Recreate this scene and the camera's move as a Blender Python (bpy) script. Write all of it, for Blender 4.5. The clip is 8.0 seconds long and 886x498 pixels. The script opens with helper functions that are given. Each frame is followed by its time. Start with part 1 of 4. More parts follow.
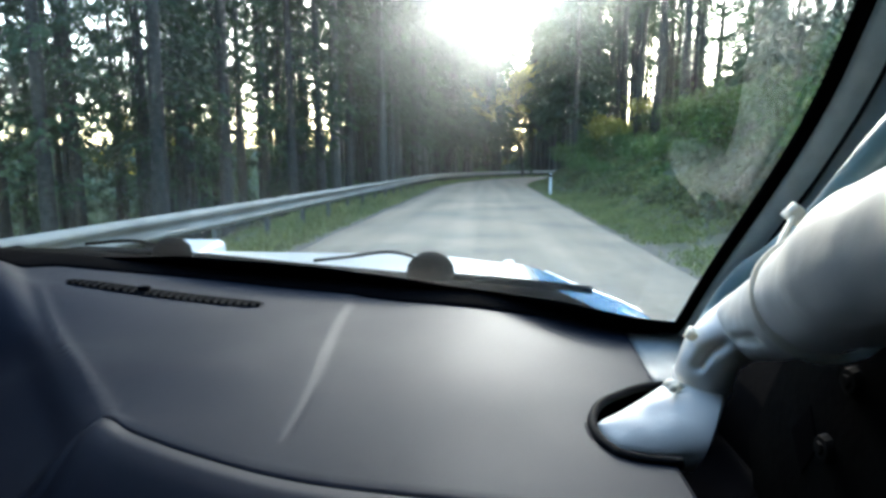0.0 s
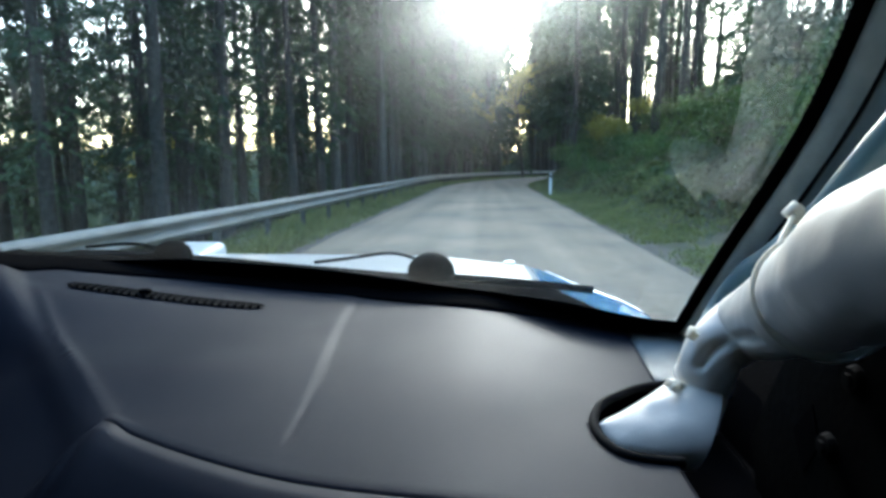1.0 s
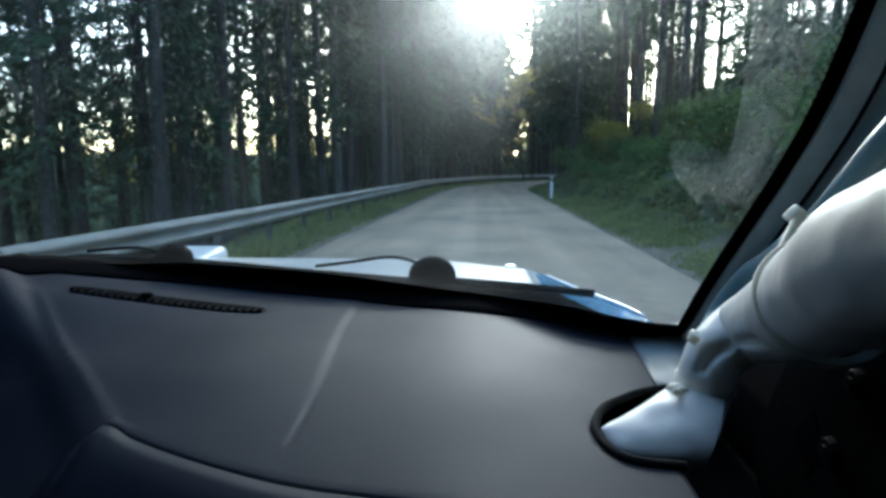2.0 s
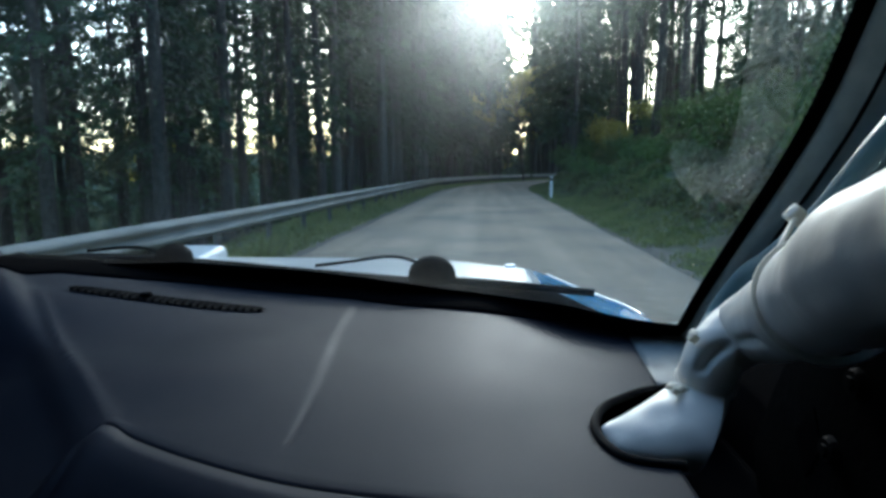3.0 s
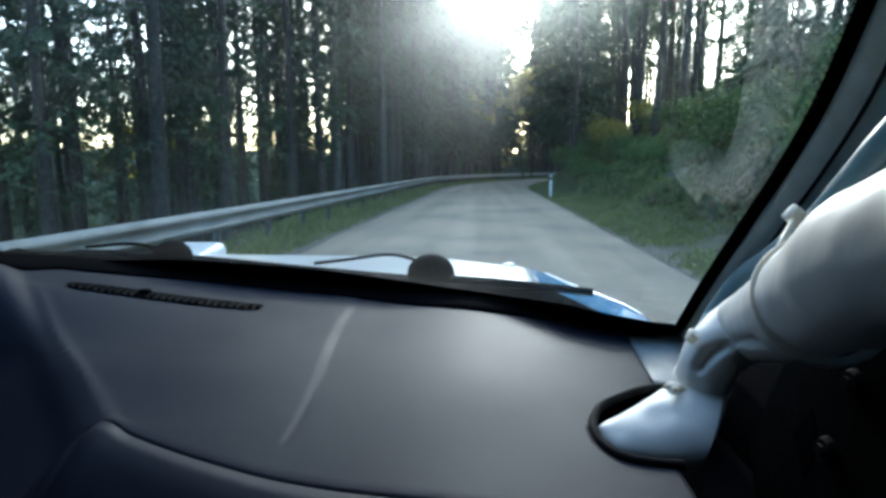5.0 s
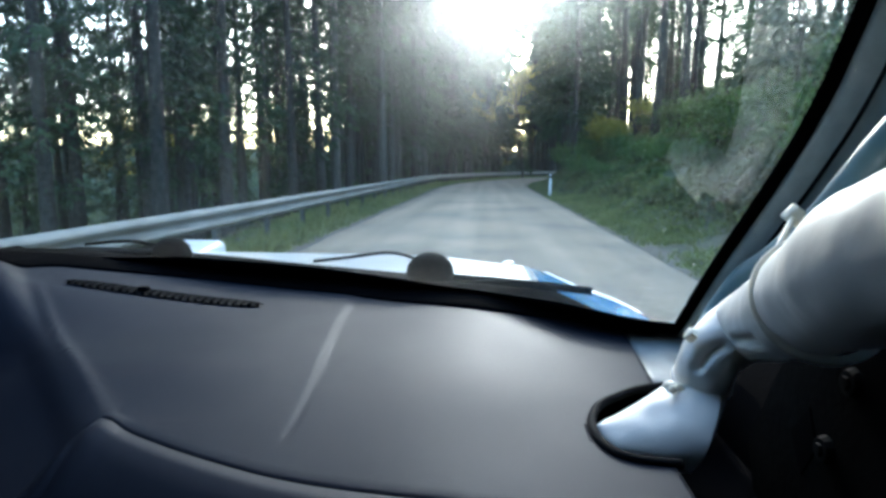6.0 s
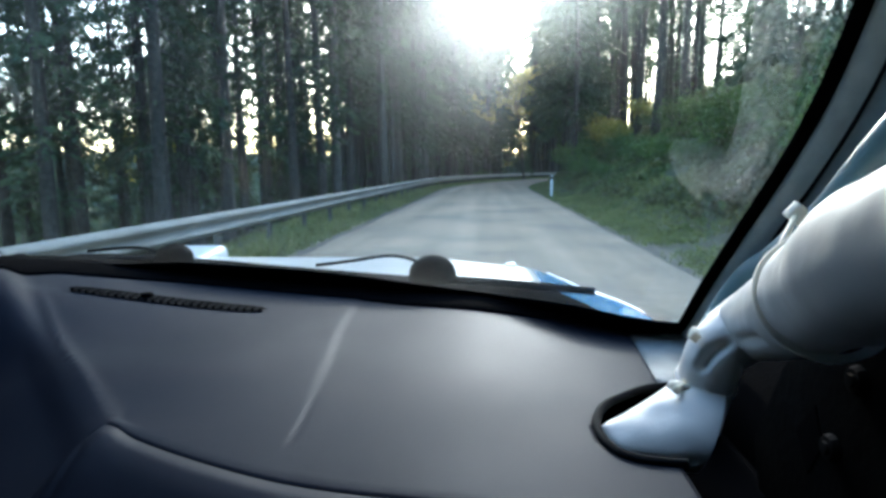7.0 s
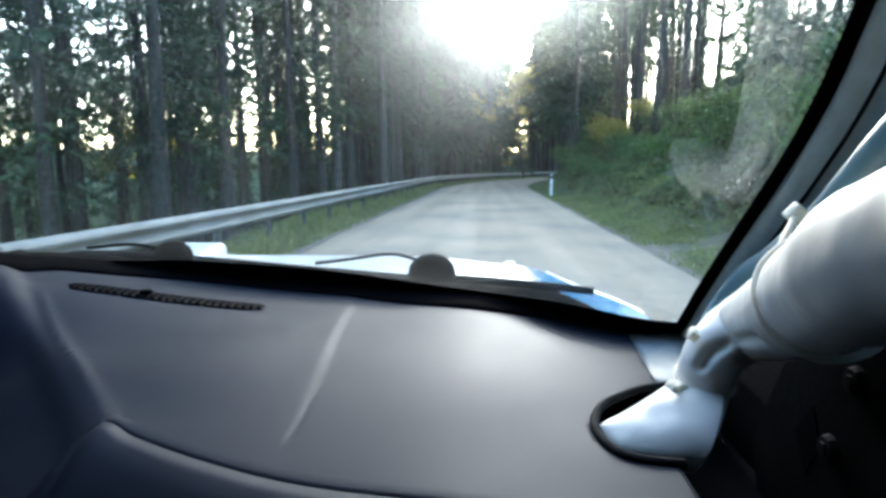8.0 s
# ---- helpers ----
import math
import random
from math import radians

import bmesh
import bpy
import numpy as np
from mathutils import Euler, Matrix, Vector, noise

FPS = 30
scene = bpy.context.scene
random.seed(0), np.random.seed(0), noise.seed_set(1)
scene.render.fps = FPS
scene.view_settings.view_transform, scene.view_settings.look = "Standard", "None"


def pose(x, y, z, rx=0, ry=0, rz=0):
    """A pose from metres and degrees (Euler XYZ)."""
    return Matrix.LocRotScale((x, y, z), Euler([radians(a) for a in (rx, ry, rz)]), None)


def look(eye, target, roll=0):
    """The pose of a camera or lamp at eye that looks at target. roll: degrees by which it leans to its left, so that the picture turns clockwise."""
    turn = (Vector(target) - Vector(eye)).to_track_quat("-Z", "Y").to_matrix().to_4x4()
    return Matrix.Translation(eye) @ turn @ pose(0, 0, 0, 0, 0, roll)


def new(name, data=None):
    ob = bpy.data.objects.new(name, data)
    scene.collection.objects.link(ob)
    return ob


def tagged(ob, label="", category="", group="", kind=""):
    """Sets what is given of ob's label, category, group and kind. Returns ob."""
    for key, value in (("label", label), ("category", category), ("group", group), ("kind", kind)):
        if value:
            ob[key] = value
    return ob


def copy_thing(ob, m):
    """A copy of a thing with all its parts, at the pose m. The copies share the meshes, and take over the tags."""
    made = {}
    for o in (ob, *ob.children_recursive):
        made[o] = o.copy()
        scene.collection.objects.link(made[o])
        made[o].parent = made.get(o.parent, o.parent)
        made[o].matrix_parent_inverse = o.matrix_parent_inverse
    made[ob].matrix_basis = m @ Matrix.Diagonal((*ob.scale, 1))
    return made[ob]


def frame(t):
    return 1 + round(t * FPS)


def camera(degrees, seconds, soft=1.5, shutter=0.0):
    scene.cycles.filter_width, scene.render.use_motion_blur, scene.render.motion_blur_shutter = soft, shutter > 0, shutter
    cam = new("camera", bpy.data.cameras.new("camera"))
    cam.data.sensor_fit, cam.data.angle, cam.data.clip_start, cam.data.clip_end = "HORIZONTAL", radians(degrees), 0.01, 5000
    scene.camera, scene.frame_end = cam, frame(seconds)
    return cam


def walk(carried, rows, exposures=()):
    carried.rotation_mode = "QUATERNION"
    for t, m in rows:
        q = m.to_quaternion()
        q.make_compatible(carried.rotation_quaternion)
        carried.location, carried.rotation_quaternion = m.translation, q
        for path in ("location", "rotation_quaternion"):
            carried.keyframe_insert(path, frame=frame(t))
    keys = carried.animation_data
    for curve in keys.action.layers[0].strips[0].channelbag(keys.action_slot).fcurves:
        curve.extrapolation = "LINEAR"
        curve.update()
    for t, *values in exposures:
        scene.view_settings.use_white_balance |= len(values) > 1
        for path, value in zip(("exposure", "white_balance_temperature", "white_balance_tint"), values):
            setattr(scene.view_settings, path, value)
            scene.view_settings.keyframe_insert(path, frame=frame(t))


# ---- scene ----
cam = camera(75.0, 8.0, soft=3.1)
# seconds, yaw, pitch, roll: the shaking of the mount
SHAKE = (
    (0.0, 4.458, -8.241, -0.130), (0.5, 4.528, -8.049, 0.313), (1.0, 4.449, -8.149, 0.241), (1.5, 4.548, -7.758, 0.305),
    (3.0, 4.523, -7.832, 0.305), (3.5, 4.497, -7.782, 0.311), (4.0, 4.500, -7.850, 0.0), (4.5, 4.490, -7.900, 0.035),
    (6.0, 4.438, -8.159, -0.229), (6.5, 4.501, -7.999, -0.066), (7.0, 4.541, -7.921, 0.538), (7.5, 4.599, -7.875, 1.039),
    (8.0, 4.526, -8.054, 0.215))
STOPS = (  # seconds, stops, kelvin, tint
    (0.0, 3.65, 5870, 5), (0.5, 3.61, 5920, 5), (1.0, 3.24, 5620, 4), (1.5, 2.87, 5400, 3), (3.0, 2.43, 5350, 2), (3.5, 2.58, 5400, 3), (4.0, 2.77, 5440, 4),
    (4.5, 2.78, 5380, 2), (6.0, 3.37, 5470, 5), (6.5, 3.13, 5470, 5), (7.0, 3.28, 5470, 5), (7.5, 3.29, 5570, 5), (8.0, 3.78, 5670, 6))
walk(cam, [(t, pose(0, 0, 1.3, 90 + pitch, roll, yaw)) for t, yaw, pitch, roll in SHAKE], STOPS)

# ---- sky and sun ----
SUN_EL, SUN_AZ = radians(19), radians(1)  # azimuth clockwise from straight ahead
world = bpy.data.worlds.new("sky")
scene.world = world
world.use_nodes = True
wn = world.node_tree.nodes
sky = wn.new("ShaderNodeTexSky")
sky.sky_type, sky.sun_disc, sky.sun_elevation, sky.sun_rotation = "NISHITA", False, SUN_EL, SUN_AZ
sky.dust_density, sky.air_density, sky.ozone_density = 2.6, 1.0, 1.2
world.node_tree.links.new(sky.outputs["Color"], wn["Background"].inputs["Color"])
wn["Background"].inputs["Strength"].default_value = 0.13
sun = new("sun", bpy.data.lights.new("sun", "SUN"))
sun.data.energy, sun.data.angle, sun.data.color = 1.1, radians(12), (1.0, 0.94, 0.84)
sun_way = Vector((math.sin(SUN_AZ) * math.cos(SUN_EL), math.cos(SUN_AZ) * math.cos(SUN_EL), math.sin(SUN_EL)))
sun.matrix_world = look(sun_way * 60, (0, 0, 0))


# ---- materials ----
def surface(name, c1, c2, rough=0.6, metal=0.0, scale=5.0, detail=6.0, bump=0.0, bump_scale=60.0, spread=(0.35, 0.65),
            by_object=0.0, by_island=0.0, spec=0.5, coat=0.0, sheen=0.0, rough_to=None, transmit=0.0, c3=None, scale3=0.6):
    m = bpy.data.materials.new(name)
    m.use_nodes = True
    n, l = m.node_tree.nodes, m.node_tree.links
    b = n["Principled BSDF"]
    co = n.new("ShaderNodeTexCoord")
    tex = n.new("ShaderNodeTexNoise")
    tex.inputs["Scale"].default_value, tex.inputs["Detail"].default_value = scale, detail
    l.new(co.outputs["Object"], tex.inputs["Vector"])
    ramp = n.new("ShaderNodeMapRange")
    ramp.inputs["From Min"].default_value, ramp.inputs["From Max"].default_value = spread
    l.new(tex.outputs["Fac"], ramp.inputs["Value"])
    mix = n.new("ShaderNodeMix")
    mix.data_type = "RGBA"
    mix.inputs["A"].default_value, mix.inputs["B"].default_value = (*c1, 1), (*c2, 1)
    l.new(ramp.outputs["Result"], mix.inputs["Factor"])
    colour = mix.outputs["Result"]
    if c3:
        big = n.new("ShaderNodeTexNoise")
        big.inputs["Scale"].default_value, big.inputs["Detail"].default_value = scale3, 4
        l.new(co.outputs["Object"], big.inputs["Vector"])
        r3 = n.new("ShaderNodeMapRange")
        r3.inputs["From Min"].default_value, r3.inputs["From Max"].default_value = 0.42, 0.66
        l.new(big.outputs["Fac"], r3.inputs["Value"])
        m3 = n.new("ShaderNodeMix")
        m3.data_type = "RGBA"
        l.new(r3.outputs["Result"], m3.inputs["Factor"])
        l.new(colour, m3.inputs["A"])
        m3.inputs["B"].default_value = (*c3, 1)
        colour = m3.outputs["Result"]
    if by_object or by_island:
        hsv = n.new("ShaderNodeHueSaturation")
        src = n.new("ShaderNodeObjectInfo").outputs["Random"] if by_object else n.new("ShaderNodeNewGeometry").outputs["Random Per Island"]
        k = by_object or by_island
        mr = n.new("ShaderNodeMapRange")
        mr.inputs["To Min"].default_value, mr.inputs["To Max"].default_value = 1 - k, 1 + k
        l.new(src, mr.inputs["Value"])
        l.new(mr.outputs["Result"], hsv.inputs["Value"])
        l.new(colour, hsv.inputs["Color"])
        colour = hsv.outputs["Color"]
    l.new(colour, b.inputs["Base Color"])
    b.inputs["Roughness"].default_value, b.inputs["Metallic"].default_value = rough, metal
    b.inputs["Specular IOR Level"].default_value, b.inputs["Coat Weight"].default_value = spec, coat
    b.inputs["Sheen Weight"].default_value = sheen
    if rough_to is not None:
        rr = n.new("ShaderNodeMapRange")
        rr.inputs["To Min"].default_value, rr.inputs["To Max"].default_value = rough, rough_to
        l.new(ramp.outputs["Result"], rr.inputs["Value"])
        l.new(rr.outputs["Result"], b.inputs["Roughness"])
    if bump:
        t2 = n.new("ShaderNodeTexNoise")
        t2.inputs["Scale"].default_value, t2.inputs["Detail"].default_value = bump_scale, 4
        l.new(co.outputs["Object"], t2.inputs["Vector"])
        bp = n.new("ShaderNodeBump")
        bp.inputs["Strength"].default_value, bp.inputs["Distance"].default_value = bump, 0.01
        l.new(t2.outputs["Fac"], bp.inputs["Height"])
        l.new(bp.outputs["Normal"], b.inputs["Normal"])
    if transmit:  # thin leaves let some light through
        tr = n.new("ShaderNodeBsdfTranslucent")
        l.new(colour, tr.inputs["Color"])
        ms = n.new("ShaderNodeMixShader")
        ms.inputs["Fac"].default_value = transmit
        l.new(b.outputs["BSDF"], ms.inputs[1])
        l.new(tr.outputs["BSDF"], ms.inputs[2])
        l.new(ms.outputs["Shader"], n["Material Output"].inputs["Surface"])
    return m


def glass_material():
    m = bpy.data.materials.new("windscreen glass")
    m.use_nodes = True
    n, l = m.node_tree.nodes, m.node_tree.links
    n.remove(n["Principled BSDF"])
    clear, gloss, mix, lw = (n.new("ShaderNodeBsdfTransparent"), n.new("ShaderNodeBsdfGlossy"), n.new("ShaderNodeMixShader"), n.new("ShaderNodeLayerWeight"))
    power, fac = n.new("ShaderNodeMath"), n.new("ShaderNodeMapRange")
    clear.inputs["Color"].default_value = (0.93, 0.97, 0.96, 1)
    gloss.inputs["Roughness"].default_value = 0.0
    power.operation = "POWER"
    power.inputs[1].default_value = 5.0
    l.new(lw.outputs["Facing"], power.inputs[0])
    fac.inputs["To Min"].default_value, fac.inputs["To Max"].default_value = 0.060, 1.0
    l.new(power.outputs[0], fac.inputs["Value"])
    l.new(fac.outputs["Result"], mix.inputs["Fac"])
    l.new(clear.outputs["BSDF"], mix.inputs[1])
    l.new(gloss.outputs["BSDF"], mix.inputs[2])
    # a thin added film scatters light forwards, for glare and haze about bright sky
    film, dusty, film_noise = n.new("ShaderNodeBsdfRefraction"), n.new("ShaderNodeMixShader"), n.new("ShaderNodeTexNoise")
    film.inputs["Color"].default_value = (0.88, 0.93, 0.95, 1)
    film.inputs["IOR"].default_value, film.inputs["Roughness"].default_value = 1.12, 0.82
    co, amount = n.new("ShaderNodeTexCoord"), n.new("ShaderNodeMapRange")
    film_noise.inputs["Scale"].default_value, film_noise.inputs["Detail"].default_value = 4.0, 8.0
    l.new(co.outputs["Object"], film_noise.inputs["Vector"])
    amount.inputs["From Min"].default_value, amount.inputs["From Max"].default_value = 0.35, 0.75
    amount.inputs["To Min"].default_value, amount.inputs["To Max"].default_value = VEIL
    l.new(film_noise.outputs["Fac"], amount.inputs["Value"])
    l.new(amount.outputs["Result"], dusty.inputs["Fac"])
    l.new(mix.outputs["Shader"], dusty.inputs[1])
    l.new(film.outputs["BSDF"], dusty.inputs[2])
    l.new(dusty.outputs["Shader"], n["Material Output"].inputs["Surface"])
    return m


# least and most share of the added haze film
VEIL = (0.039, 0.070)
M_GLASS = glass_material()
M_DASH = surface("grained grey dash plastic", (0.0036, 0.0042, 0.0074), (0.0052, 0.0060, 0.0100), 0.56, scale=3, bump=0.12, bump_scale=900, rough_to=0.64, spec=0.145, c3=(0.0043, 0.0050, 0.0086), scale3=9)
M_COWL = surface("matt black scuttle plastic", (0.0025, 0.0025, 0.003), (0.0045, 0.0045, 0.005), 0.95, scale=20, spec=0.01)
M_DASH.node_tree.nodes["Principled BSDF"].inputs["Specular Tint"].default_value = (0.56, 0.67, 1.0, 1)  # blue put into the sheen for the cabin's bluish light
M_BLACK = surface("black plastic", (0.0015, 0.0015, 0.002), (0.003, 0.003, 0.0036), 0.8, spec=0.03, scale=20, bump=0.1, bump_scale=500)
M_FRIT = surface("black printed glass edge", (0.0012, 0.0012, 0.0016), (0.002, 0.002, 0.0025), 0.95, scale=30, spec=0.01)
M_RUBBER = surface("black rubber", (0.006, 0.006, 0.0065), (0.011, 0.011, 0.012), 0.85, spec=0.08, scale=40)
M_WHITE = surface("white car paint", (0.79, 0.765, 0.71), (0.83, 0.805, 0.75), 0.30, scale=4, coat=0.4, c3=(0.74, 0.72, 0.66), scale3=3)
M_BLUE = surface("blue car paint", (0.04, 0.25, 0.47), (0.055, 0.29, 0.52), 0.25, scale=6, coat=0.5)
M_CAGE = surface("pale blue cage paint", (0.085, 0.165, 0.195), (0.12, 0.205, 0.235), 0.35, scale=12, coat=0.2)
M_PAD = surface("white vinyl padding", (0.82, 0.77, 0.68), (0.86, 0.81, 0.73), 0.42, scale=14, bump=0.1, bump_scale=30, c3=(0.72, 0.71, 0.66), scale3=7)
M_TIE = surface("ivory nylon", (0.84, 0.81, 0.70), (0.88, 0.85, 0.76), 0.4, scale=30, transmit=0.35)
M_TRIM = surface("grey pillar trim", (0.31, 0.335, 0.30), (0.38, 0.405, 0.365), 0.8, scale=40, bump=0.2, bump_scale=700)
M_CHEEK = surface("grey corner plastic", (0.18, 0.19, 0.185), (0.25, 0.26, 0.252), 0.5, scale=30, bump=0.2, bump_scale=700)
# near-black bolts, door plate and lining hold the cabin's shade in their colour
M_BOLT = surface("dull bolt darkened for shade", (0.010, 0.010, 0.010), (0.018, 0.018, 0.0175), 0.8, scale=60, spec=0.08)
M_DOOR = surface("bare grey door metal darkened for shade", (0.0045, 0.0048, 0.0047), (0.0080, 0.0084, 0.0082), 0.9, spec=0.05, scale=9, bump=0.1, bump_scale=80)
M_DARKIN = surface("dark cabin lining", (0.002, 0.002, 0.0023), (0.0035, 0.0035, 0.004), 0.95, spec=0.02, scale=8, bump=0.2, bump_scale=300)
M_TYRE = surface("dusty tyre rubber", (0.014, 0.014, 0.014), (0.03, 0.029, 0.027), 0.85, scale=20, bump=0.3, bump_scale=90)
M_STEEL = surface("bolt steel", (0.08, 0.08, 0.078), (0.14, 0.14, 0.135), 0.5, metal=1.0, scale=60)
M_ROAD = surface("worn pale asphalt", (0.272, 0.212, 0.144), (0.355, 0.282, 0.200), 0.8, spec=0.25, scale=7, detail=10, bump=0.5, bump_scale=90, rough_to=0.95, c3=(0.200, 0.168, 0.128), scale3=0.45)


def add_streaks(m, low, high):
    """Long wear streaks along the road, over the colour that the material has."""
    n, l = m.node_tree.nodes, m.node_tree.links
    b = n["Principled BSDF"]
    was = b.inputs["Base Color"].links[0].from_socket
    co, mp, tx, mr = n.new("ShaderNodeTexCoord"), n.new("ShaderNodeMapping"), n.new("ShaderNodeTexNoise"), n.new("ShaderNodeMapRange")
    mp.inputs["Scale"].default_value = (1.5, 0.035, 1)
    tx.inputs["Scale"].default_value, tx.inputs["Detail"].default_value = 1.0, 5
    l.new(co.outputs["Object"], mp.inputs["Vector"])
    l.new(mp.outputs["Vector"], tx.inputs["Vector"])
    mr.inputs["From Min"].default_value, mr.inputs["From Max"].default_value = 0.3, 0.7
    mr.inputs["To Min"].default_value, mr.inputs["To Max"].default_value = low, high
    l.new(tx.outputs["Fac"], mr.inputs["Value"])
    hsv = n.new("ShaderNodeHueSaturation")
    l.new(mr.outputs["Result"], hsv.inputs["Value"])
    l.new(was, hsv.inputs["Color"])
    l.new(hsv.outputs["Color"], b.inputs["Base Color"])


add_streaks(M_ROAD, 0.75, 1.25)
M_GROUND = surface("grass and needle litter", (0.028, 0.042, 0.013), (0.062, 0.078, 0.026), 0.9, scale=2.2, detail=10, bump=0.9, bump_scale=14, c3=(0.042, 0.040, 0.020), scale3=0.35)
M_SHOULDER = surface("gravelly earth edge", (0.07, 0.058, 0.042), (0.13, 0.115, 0.09), 0.9, scale=9, detail=10, bump=0.8, bump_scale=60)
M_ZINC = surface("weathered galvanised steel", (0.25, 0.244, 0.212), (0.32, 0.312, 0.272), 0.66, metal=0.05, scale=6, rough_to=0.74, spec=0.3, c3=(0.215, 0.205, 0.175), scale3=1.3)
M_POST = surface("dull weathered rail post", (0.035, 0.037, 0.034), (0.07, 0.072, 0.066), 0.8, scale=8, bump=0.2, bump_scale=60)
M_HILL = surface("far spruce slopes", (0.022, 0.036, 0.020), (0.045, 0.060, 0.032), 0.9, scale=0.25, detail=8, bump=0.8, bump_scale=0.6)
M_BARK = surface("spruce bark", (0.026, 0.021, 0.017), (0.066, 0.055, 0.044), 0.9, scale=9, detail=10, bump=0.9, bump_scale=22, by_object=0.25)
M_BARK2 = surface("pale grey pine bark", (0.045, 0.040, 0.033), (0.105, 0.094, 0.08), 0.9, scale=9, detail=10, bump=0.9, bump_scale=22, by_object=0.2)
M_NEEDLE = surface("spruce needles", (0.030, 0.050, 0.022), (0.062, 0.088, 0.036), 0.7, scale=0.9, by_object=0.3, transmit=0.30)
M_LEAF = surface("green leaves", (0.055, 0.10, 0.020), (0.11, 0.155, 0.035), 0.6, scale=1.5, by_object=0.25, transmit=0.4)
M_YELLOW = surface("yellowing leaves", (0.22, 0.205, 0.030), (0.36, 0.295, 0.042), 0.6, scale=1.2, by_object=0.2, transmit=0.6)
M_GRASS = surface("verge grass", (0.110, 0.142, 0.034), (0.20, 0.21, 0.064), 0.7, scale=0.8, by_island=0.35, transmit=0.35)
M_FERN = surface("bank undergrowth", (0.075, 0.110, 0.028), (0.15, 0.16, 0.046), 0.75, scale=0.7, by_island=0.4, transmit=0.3, c3=(0.085, 0.062, 0.03), scale3=0.3)
M_REFLECTOR = surface("dark post band", (0.012, 0.012, 0.012), (0.02, 0.02, 0.02), 0.5, scale=20)
M_POSTWHITE = surface("weathered white plastic", (0.62, 0.62, 0.60), (0.75, 0.75, 0.72), 0.55, scale=8)


# ---- building helpers ----
def mesh_object(name, verts, faces, material, smooth=True):
    me = bpy.data.meshes.new(name)
    me.from_pydata([tuple(map(float, v)) for v in verts], [], [tuple(map(int, f)) for f in faces])
    me.materials.append(material)
    if smooth:
        me.polygons.foreach_set("use_smooth", [True] * len(me.polygons))
    me.update()
    return me


def part(name, bm, material, parent=None, label="", smooth=True):
    """Links a bmesh (or a ready mesh) as one object under a thing or a part."""
    if isinstance(bm, bpy.types.Mesh):
        me = bm
    else:
        me = bpy.data.meshes.new(name)
        bmesh.ops.recalc_face_normals(bm, faces=bm.faces)
        bm.to_mesh(me)
        bm.free()
        me.materials.append(material)
        if smooth:
            me.polygons.foreach_set("use_smooth", [True] * len(me.polygons))
    ob = new(name, me)
    if parent:
        ob.parent = parent
    return tagged(ob, label=label)


def solid(ob, thick, offset=-1.0, bevel=0.0, segs=2):
    md = ob.modifiers.new("thickness", "SOLIDIFY")
    md.thickness, md.offset = thick, offset
    if bevel:
        bv = ob.modifiers.new("edge", "BEVEL")
        bv.width, bv.segments, bv.limit_method = bevel, segs, "ANGLE"
    return ob


def grid_mesh(name, rows, material, smooth=True):
    """A sheet from rows of points, all rows of one length."""
    nu = len(rows[0])
    verts = [p for r in rows for p in r]
    faces = [(j * nu + i, j * nu + i + 1, (j + 1) * nu + i + 1, (j + 1) * nu + i) for j in range(len(rows) - 1) for i in range(nu - 1)]
    return mesh_object(name, verts, faces, material, smooth)


def catmull(pts, steps):
    """A smooth curve through pts (tuples of any length)."""
    p = [np.array(q, float) for q in pts]
    p = [2 * p[0] - p[1]] + p + [2 * p[-1] - p[-2]]
    out = []
    for i in range(1, len(p) - 2):
        for k in range(steps):
            t = k / steps
            out.append(0.5 * (2 * p[i] + (p[i + 1] - p[i - 1]) * t + (2 * p[i - 1] - 5 * p[i] + 4 * p[i + 1] - p[i + 2]) * t * t
                              + (3 * p[i] - p[i - 1] - 3 * p[i + 1] + p[i + 2]) * t ** 3))
    return out + [p[-2]]


def tube(name, path, material, sides=16, cap=True, squash=1.0, wrinkle=0.0, fold=(), lean=None):
    """A tube along path, rows of x, y, z, radius."""
    verts, faces = [], []
    side = Vector(lean) if lean else None
    for k, q in enumerate(path):
        a, b = path[max(k - 1, 0)][:3], path[min(k + 1, len(path) - 1)][:3]
        d = Vector(b) - Vector(a)
        d.normalize()
        side = (Vector((0, 0, 1)) if abs(d.z) < 0.9 else Vector((1, 0, 0))) if side is None else side
        side = (side - d * side.dot(d)).normalized()
        other = d.cross(side)
        for i in range(sides):
            a = 2 * math.pi * i / sides
            r = q[3]
            v = Vector(q[:3]) + side * (r * math.cos(a)) + other * (r * squash * math.sin(a))
            if wrinkle:
                v += (v - Vector(q[:3])).normalized() * wrinkle * (noise.noise(v * 22) + 0.5 * noise.noise(v * 60 + Vector((3, 1, 7))))
            if fold:
                near = min((v - Vector(f)).length for f in fold)
                v -= (v - Vector(q[:3])).normalized() * (0.011 * math.exp(-(near / 0.0055) ** 2))
            verts.append(v)
    n = len(path)
    for k in range(n - 1):
        for i in range(sides):
            j = (i + 1) % sides
            faces.append((k * sides + i, k * sides + j, (k + 1) * sides + j, (k + 1) * sides + i))
    if cap:
        faces.append(tuple(range(sides))[::-1])
        faces.append(tuple((n - 1) * sides + i for i in range(sides)))
    return mesh_object(name, verts, faces, material)


